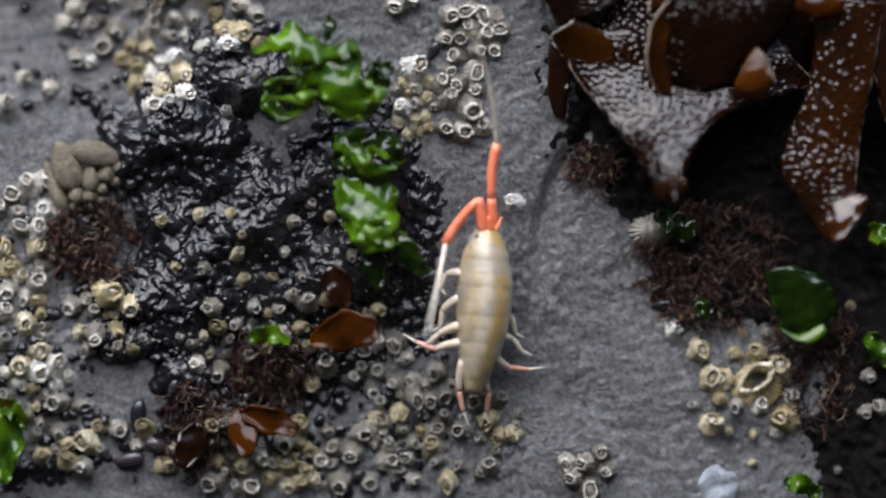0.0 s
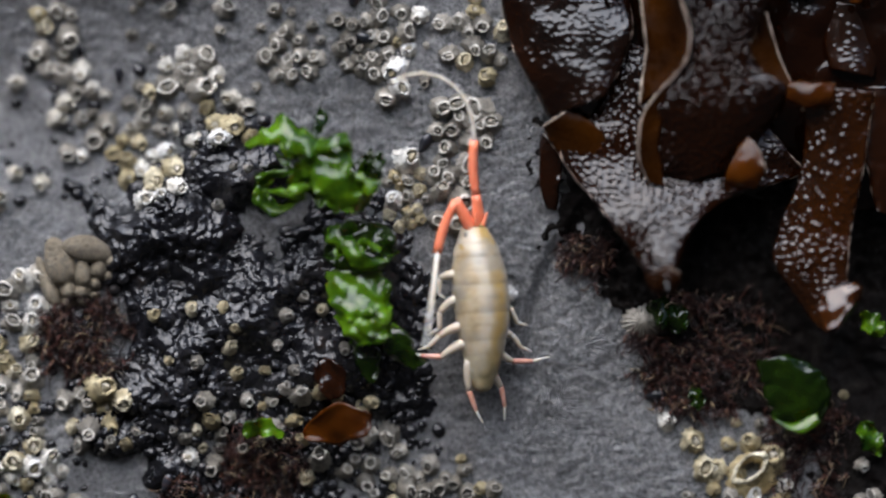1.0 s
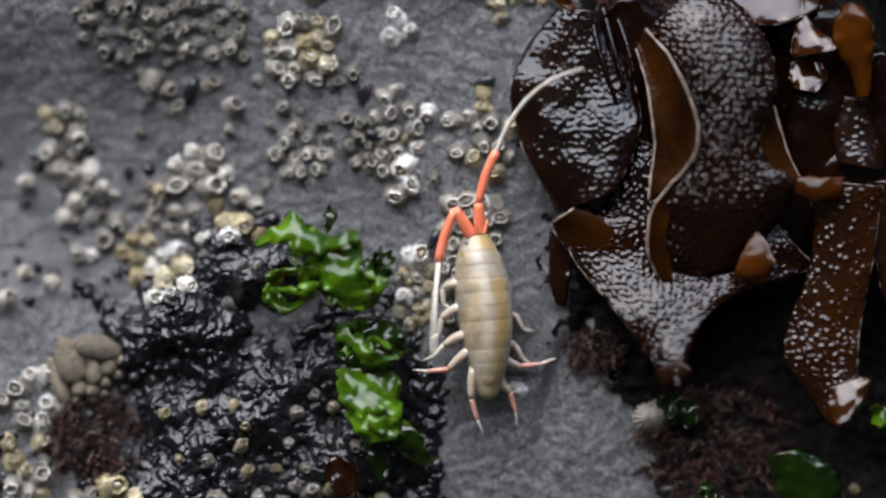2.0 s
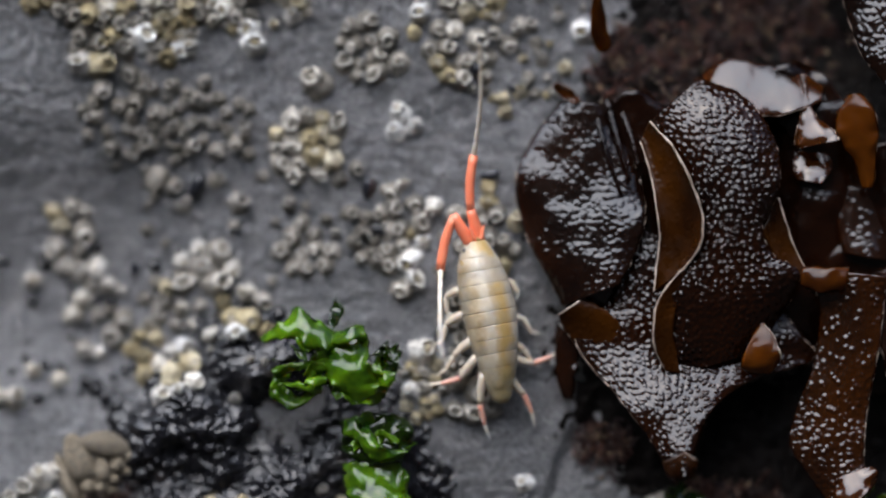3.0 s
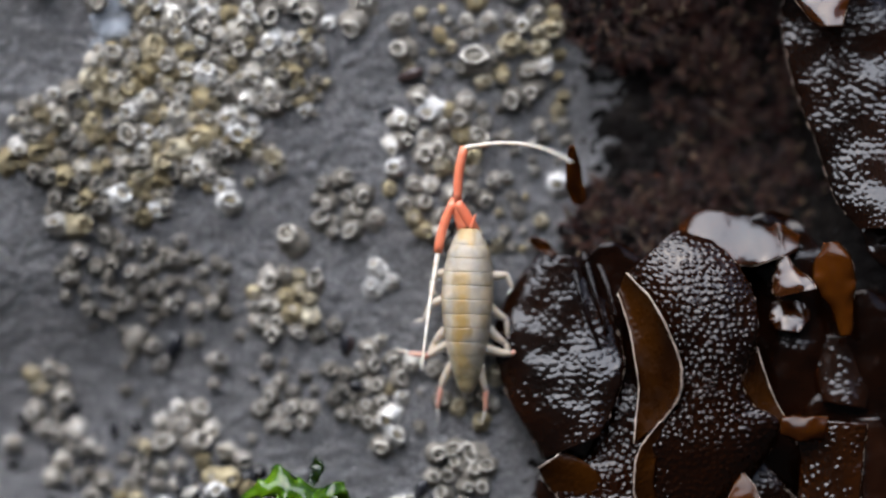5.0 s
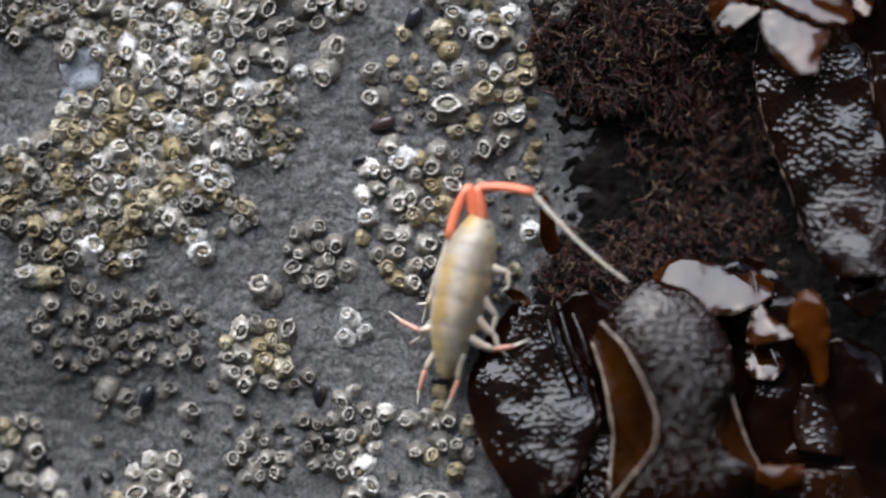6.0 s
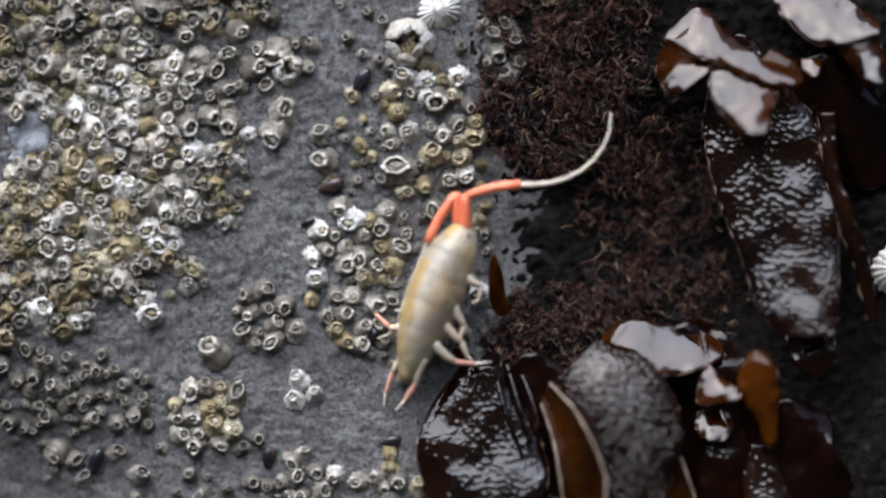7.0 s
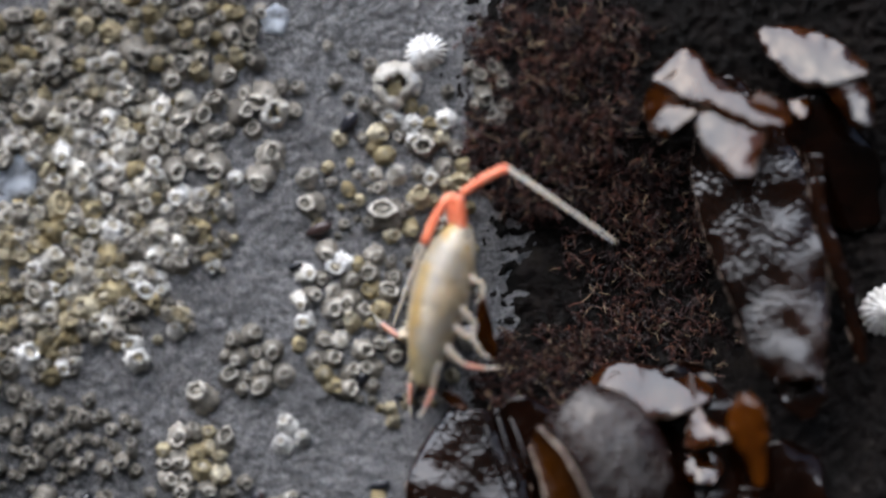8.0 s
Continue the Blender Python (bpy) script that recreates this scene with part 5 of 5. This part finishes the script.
# ---- the beach hopper ----
def hopper_material(name, lit, deep, gloss=0.35, weight=0.4):
    s = Nodes(name, gloss)
    tone = s.mix(s.ramp(s.noise(350, 4), [(0.35, (0, 0, 0)), (0.7, (1, 1, 1))]), lit, deep)
    s.bump(s.noise(1500, 2), 0.15, 0.0002)
    return s.set(Base_Color=tone, Subsurface_Weight=weight, Subsurface_Radius=(0.002, 0.0014, 0.0008), Subsurface_Scale=0.5)


def cream_material():
    """Cream shell with an ochre line along the back, greyish saddles and an olive tail."""
    s = Nodes("translucent_cream_shell", 0.35)
    axis = s.n.new("ShaderNodeSeparateXYZ")
    s.l.new(s.co, axis.inputs[0])
    across = s.math("MULTIPLY", s.math("ABSOLUTE", axis.outputs[0]), 250.0)
    along = s.math("ADD", s.math("MULTIPLY", axis.outputs[1], 40.0), 0.5)
    tone = s.mix(s.ramp(s.noise(330, 4, 0.65), [(0.38, (0, 0, 0)), (0.62, (1, 1, 1))]), (0.45, 0.36, 0.24), (0.30, 0.225, 0.125))
    wavy = s.math("ADD", across, s.math("MULTIPLY", s.math("SUBTRACT", s.noise(500, 3), 0.5), 0.35))
    tone = s.mix(s.ramp(wavy, [(0.12, (0.9,) * 3), (0.36, (0, 0, 0))]), tone, (0.36, 0.24, 0.08))
    tone = s.mix(s.ramp(wavy, [(0.3, (0, 0, 0)), (0.42, (0.8,) * 3), (0.6, (0.8,) * 3), (0.8, (0, 0, 0))]), tone, (0.47, 0.415, 0.33))
    tone = s.mix(s.ramp(s.noise(190, 2), [(0.48, (0, 0, 0)), (0.62, (0.75,) * 3)]), tone, (0.27, 0.245, 0.205))
    tone = s.mix(s.ramp(along, [(0.08, (0.7,) * 3), (0.3, (0, 0, 0))]), tone, s.mix(s.ramp(s.noise(700, 3), [(0.4, (0, 0, 0)), (0.6, (1, 1, 1))]), (0.36, 0.30, 0.17), (0.2, 0.17, 0.09)))
    s.bump(s.noise(900, 4, 0.7), 0.35, 0.0004)
    return s.set(Base_Color=tone, Subsurface_Weight=0.45, Subsurface_Radius=(0.002, 0.0014, 0.0008), Subsurface_Scale=0.5)


CREAM = cream_material()
LEGS = hopper_material("pale_leg_shell", (0.58, 0.51, 0.42), (0.50, 0.42, 0.32))
CORAL = hopper_material("coral_red_shell", (0.80, 0.25, 0.14), (0.74, 0.18, 0.09), 0.3, 0.3)
PINK = hopper_material("pinkish_shell", (0.6, 0.27, 0.2), (0.56, 0.37, 0.3))
PALE = hopper_material("pale_whip", (0.62, 0.57, 0.50), (0.52, 0.46, 0.38))
EYE = Nodes("grey_eye", 0.25).set(Base_Color=(0.17, 0.155, 0.145))

hopper = new("beach_hopper")
hopper.empty_display_size = 0.004
tagged(hopper, "cream beach hopper with coral red antennae climbing the rock", "crustacean")
BODY = 23.4


def body_width(s):
    """Half width at s: 0 at the front of the head, 1 at the tail."""
    return float(np.interp(s, [0, 0.05, 0.14, 0.28, 0.45, 0.62, 0.78, 0.9, 1.0], [1.6, 2.15, 2.95, 3.6, 3.75, 3.4, 2.75, 2.05, 1.2]))


def body_ring(s, grow, sides=28):
    w = body_width(s) * grow
    y = BODY * (0.5 - s)
    z0 = 0.9 * math.sin(math.pi * min(1, s * 1.05)) - 1.2 * max(0, s - 0.75) * 4 * max(0, s - 0.75)
    out = []
    for k in range(sides):
        g = 2 * math.pi * k / sides
        c, t = math.cos(g), math.sin(g)
        x = w * math.copysign(abs(c) ** 0.9, c)
        z = z0 + (w * 1.05 * abs(t) ** 0.95 if t > 0 else -w * 1.3 * abs(t) ** 0.8)
        out.append((x * MM, y * MM, z * MM))
    return out


def build_segment(s0, s1, name):
    """One shell ring that overlaps the next like a tile."""
    sides, rings = 28, []
    for k, (f, grow) in enumerate(((0.0, 0.968), (0.035, 0.993), (0.1, 1.0), (0.5, 1.003), (0.9, 1.004), (0.97, 1.003), (1.0, 0.992))):
        rings.append(body_ring(min(1.0, s0 + (s1 - s0) * f), grow, sides))
    verts = [p for r in rings for p in r]
    faces = [(i * sides + k, i * sides + (k + 1) % sides, (i + 1) * sides + (k + 1) % sides, (i + 1) * sides + k) for i in range(len(rings) - 1) for k in range(sides)]
    for end, at, way in ((0, s0 == 0, 1), (len(rings) - 1, s1 == 1, -1)):
        if at:
            hub = np.mean([verts[end * sides + k] for k in range(sides)], axis=0)
            prev = end * sides
            for f, push in ((0.8, 0.35), (0.5, 0.6), (0.15, 0.7)):
                base = len(verts)
                verts += [tuple(hub + (np.array(verts[end * sides + k]) - hub) * f + np.array((0, way * push * MM, 0))) for k in range(sides)]
                faces += [(prev + k, prev + (k + 1) % sides, base + (k + 1) % sides, base + k) for k in range(sides)]
                prev = base
            faces.append(tuple(range(prev, prev + sides)))
    return part_mesh(name, mesh(name, verts, faces), CREAM, hopper)


marks = [0, 0.10, 0.185, 0.27, 0.355, 0.445, 0.535, 0.62, 0.71, 0.80, 0.88, 0.95, 1.0]
for k in range(len(marks) - 1):
    build_segment(marks[k], marks[k + 1], "head" if k == 0 else "body_segment" if k < 8 else "tail_segment")


def ball(name, place, radii, material, parent):
    bm = bmesh.new()
    bmesh.ops.create_uvsphere(bm, u_segments=14, v_segments=9, radius=1.0, matrix=Matrix.Translation(Vector(place) * MM) @ Matrix.Diagonal((*[r * MM for r in radii], 1)))
    return part(name, bm, material, parent)


for side in (-1, 1):
    for k in range(1, 8):
        f = (marks[k] + marks[k + 1]) / 2
        bw = body_width(f)
        plate = ball("side_plate", (0, 0, 0), (0.55, 1.3, 2.3 - 0.12 * k), CREAM, hopper)
        plate.matrix_basis = pose(side * bw * 0.68 * MM, BODY * (0.5 - f) * MM, (-bw * 0.5 + 0.3) * MM, 0, side * 20, 0)
for side in (-1, 1):
    ball("eye", (side * 2.0, BODY * 0.5 - 1.1, 0.35), (0.26, 0.5, 0.45), EYE, hopper)


def limb(name, length, r0, r1, material, parent, bow=0.0, label=""):
    """A limb piece along +y from its joint, slightly swollen and bowed."""
    n = 7
    path = [(bow * math.sin(math.pi * i / (n - 1)) * MM, length * i / (n - 1) * MM, 0) for i in range(n)]
    rad = [(r0 + (r1 - r0) * i / (n - 1)) * (1 + 0.12 * math.sin(math.pi * i / (n - 1))) * MM for i in range(n)]
    vs, fs = tube(path, rad, 10)
    return part_mesh(name, mesh(name, vs, fs), material, parent, label)


WHIP = 8
WHIP_PIECE = 19.0 / WHIP
antennae = {}
for side in (-1, 1):
    pieces = [limb("antenna_base", 5.2, 0.92, 0.66, CORAL, hopper, 0, "coral red antenna joint"), limb("antenna_stalk", 8.2, 0.6, 0.66, CORAL, hopper, -0.35 * side, "coral red antenna stalk")]
    for k in range(WHIP):
        pieces.append(limb("antenna_whip", WHIP_PIECE * 1.08, 0.37 - 0.028 * k, 0.37 - 0.028 * (k + 1), PALE, hopper, 0, "pale jointed antenna whip"))
    antennae[side] = pieces
for side in (-1, 1):
    ob = limb("antennule", 2.2, 0.3, 0.15, CORAL, hopper)
    ob.matrix_basis = pose(side * 0.5 * MM, BODY * 0.5 * MM, 1.3 * MM, 10, 0, -18 * side)

# each leg: side, joint along the body, lengths of its three pieces, turns of the outer two
legs = []
for side, y, z, la, lb, lc, turn_b, turn_c, red in (
        (-1, 5.0, -1.5, 2.6, 2.2, 1.4, 70, 60, 0), (-1, 1.5, -1.5, 3.4, 2.4, 1.6, 50, -60, 0), (-1, -2.5, -1.0, 3.8, 2.2, 1.8, 20, -25, 0), (-1, -5.0, -1.0, 4.2, 3.0, 2.4, -35, -10, 1), (-1, -7.6, -0.8, 4.6, 3.2, 2.2, 20, 10, 1),
        (1, 5.0, -1.5, 2.6, 2.2, 1.4, 70, 60, 0), (1, 0.5, -1.2, 3.4, 2.4, 1.6, 50, -50, 0), (1, -2.5, -1.0, 3.8, 2.2, 1.8, 25, -30, 0), (1, -5.6, -0.8, 4.2, 3.0, 2.6, -35, -15, 1), (1, -8.2, -0.6, 4.0, 3.0, 2.2, 15, 10, 1)):
    upper = limb("leg", la, 0.76, 0.42, LEGS, hopper, 0.2, "cream jointed leg")
    lower = limb("shin", lb, 0.4, 0.3, PINK if red else LEGS, upper, 0.0, "pinkish leg joint" if red else "")
    lower.matrix_basis = pose(0, la * MM, 0, 0, 0, -side * turn_b)
    claw = limb("claw", lc, 0.26, 0.07, PALE, upper, 0.0, "pale pointed claw")
    claw.matrix_basis = lower.matrix_basis @ pose(0, lb * MM, 0, 0, 0, -side * turn_c)
    legs.append((upper, side, y, z))

# seconds, place of the body's middle, heading clockwise from up the slope, roll towards its right
TRACK = [
    (0.0, 5.73, -9.27, 4.0, 36),
    (0.5, 5.53, -2.62, -3.3, 38),
    (1.0, 6.47, 4.53, -3.8, 41),
    (1.5, 5.93, 12.97, -12.6, 44),
    (1.7, 5.46, 14.41, -7.8, 40),
    (2.8, 5.98, 28.42, -6.2, 32),
    (3.0, 5.55, 30.38, -9.7, 28),
    (3.5, 6.50, 36.94, -4.8, 16),
    (4.0, 5.84, 42.96, -1.9, 4),
    (4.5, 5.21, 48.43, 2.6, -2),
    (4.7, 5.30, 50.84, 3.0, -6),
    (5.8, 9.40, 62.62, 10.2, -34),
    (6.0, 9.51, 63.66, 15.2, -40),
    (6.5, 10.74, 67.95, 23.5, -48),
    (7.0, 13.24, 71.65, 24.0, -50),
    (7.5, 15.76, 74.09, 28.3, -50),
    (8.0, 16.00, 77.37, 16.7, -48),
]
# seconds, turns of base, stalk, whip's first and last piece (clockwise from up the slope), lift of the whip
FEELER = [
    (0.0, -2, 5, -4, -24, 27), (0.1, -2, 12, 22, 0, 20), (0.2, -2, 16, 32, 8, 10), (0.3, -3, 6, 4, 22, 20), (0.4, -4, -2, -4, -38, 30),
    (0.5, -4, 0, -5, -70, 20), (0.7, -5, -1, -4, -80, 20), (1.0, -6, -2, -4, -120, 10), (1.2, -8, -4, -4, -110, 10), (1.4, -8, 8, 14, -70, 10), (1.5, -8, 34, 42, -85, 0),
    (1.7, -6, 16, 16, 80, 10), (2.8, -10, 20, 38, 46, 38), (3.0, -15, 4, 10, -5, 30), (3.2, -10, 30, 48, 52, 40)]
FEELER_ON = [
    (3.5, -8, 14, 58, 58, 55), (4.0, -12, 28, 94, 98, 60), (4.5, -15, 58, 100, 122, 60), (4.7, -30, 2, 88, 138, 40),
    (5.8, -8, 50, 63, 63, 0), (6.0, -5, 98, 141, 128, 0), (6.2, 0, 80, 122, 165, 24), (6.3, 3, 28, 45, 50, 10), (6.5, 5, 42, 57, 57, 0), (6.8, 5, 58, 66, 10, 0)]
FEELER_END = [
    (7.0, 3, 80, 92, 8, 0), (7.2, 4, 88, 96, 0, 0), (7.3, 8, 124, 172, 120, 42), (7.4, 8, 85, 160, 168, 42), (7.5, 10, 75, 138, 162, 42), (7.8, 8, 84, 140, 160, 24), (8.0, 0, 62, 126, 128, 0)]
OTHER_FEELER = [
    (0.0, -10, -143, -170, -168, 44), (0.5, -28, -161, -172, -168, 44), (1.0, -28, -160, -174, -172, 44), (1.5, -35, -164, -176, -186, 44), (3.0, -30, -165, -178, -182, 48), (3.5, -20, -150, -165, -170, 48),
    (4.0, -22, -158, -166, -168, 48), (4.5, -15, -158, -170, -172, 48), (5.8, -10, -160, -160, -165, -25), (6.5, -6, -147, -155, -160, -25), (7.5, 0, -148, -155, -160, -25), (8.0, -5, -150, -155, -160, -25)]


def heading(t):
    return float(np.interp(t, [r[0] for r in TRACK], [r[3] for r in TRACK]))


def rolled(t):
    return float(np.interp(t, [r[0] for r in TRACK], [r[4] for r in TRACK]))


def feeler_rows(side, rows):
    """Poses of an antenna's pieces in the body's space, piece after piece."""
    out = [[] for _ in range(WHIP + 2)]
    known = [r[0] for r in rows]
    for t in [0.1 * k for k in range(81)]:
        i = max(0, min(len(rows) - 2, int(np.searchsorted(known, t + 1e-6)) - 1))
        f = min(1.0, max(0.0, (t - known[i]) / (known[i + 1] - known[i])))
        f = f * f * (3 - 2 * f)
        a, b, c, d, lift = [x + (y - x) * f for x, y in zip(rows[i][1:], rows[i + 1][1:])]
        turns = [a, b] + [c + (d - c) * (k / (WHIP - 1)) ** 1.3 for k in range(WHIP)]
        lifts = [12, 6 if side > 0 else -4] + [lift] * WHIP
        lengths = [5.0, 8.0] + [WHIP_PIECE] * WHIP
        back = (pose(0, 0, 0, 0, 0, -heading(t)) @ pose(0, 0, 0, 0, rolled(t), 0)).inverted()
        p = Vector((side * 0.75 * MM, (BODY * 0.5 - 0.4) * MM, 0.3 * MM))
        for k in range(WHIP + 2):
            turn = back @ (pose(0, 0, 0, 0, 0, -turns[k]) @ pose(0, 0, 0, lifts[k], 0, 0))
            m = turn.copy()
            m.translation = p
            out[k].append((t, m))
            p = p + turn.to_3x3() @ Vector((0, lengths[k] * MM, 0))
    return out


def motions():
    walk(hopper, [(t, SLOPE @ pose(u * MM, v * MM, (surface(u, v) * 0.3 + 5.2) * MM, 0, 0, -head) @ pose(0, 0, 0, 0, roll, 0)) for t, u, v, head, roll in TRACK])
    for side, rows in ((1, FEELER + FEELER_ON + FEELER_END), (-1, OTHER_FEELER)):
        for ob, keys in zip(antennae[side], feeler_rows(side, rows)):
            walk(ob, keys)
    times = [0.25 * k for k in range(33)]
    for n, (ob, side, y, z) in enumerate(legs):
        k = n % 5
        out = (95, 118, 124, 116, 164)[k]
        swing = (10, 12, 14, 14, 12)[k]
        rows = []
        for t in times:
            step = swing * math.sin(2 * math.pi * t / 0.9 + k * 1.9 + (1.6 if side > 0 else 0))
            s = 0.5 - y / BODY
            rows.append((t, pose(side * body_width(s) * 0.75 * MM, y * MM, z * MM) @ pose(0, 0, 0, 0, -rolled(t), 0) @ pose(0, 0, 0, 0, 0, -side * (out + step)) @ pose(0, 0, 0, -12, 0, 0)))
        walk(ob, rows)


motions()
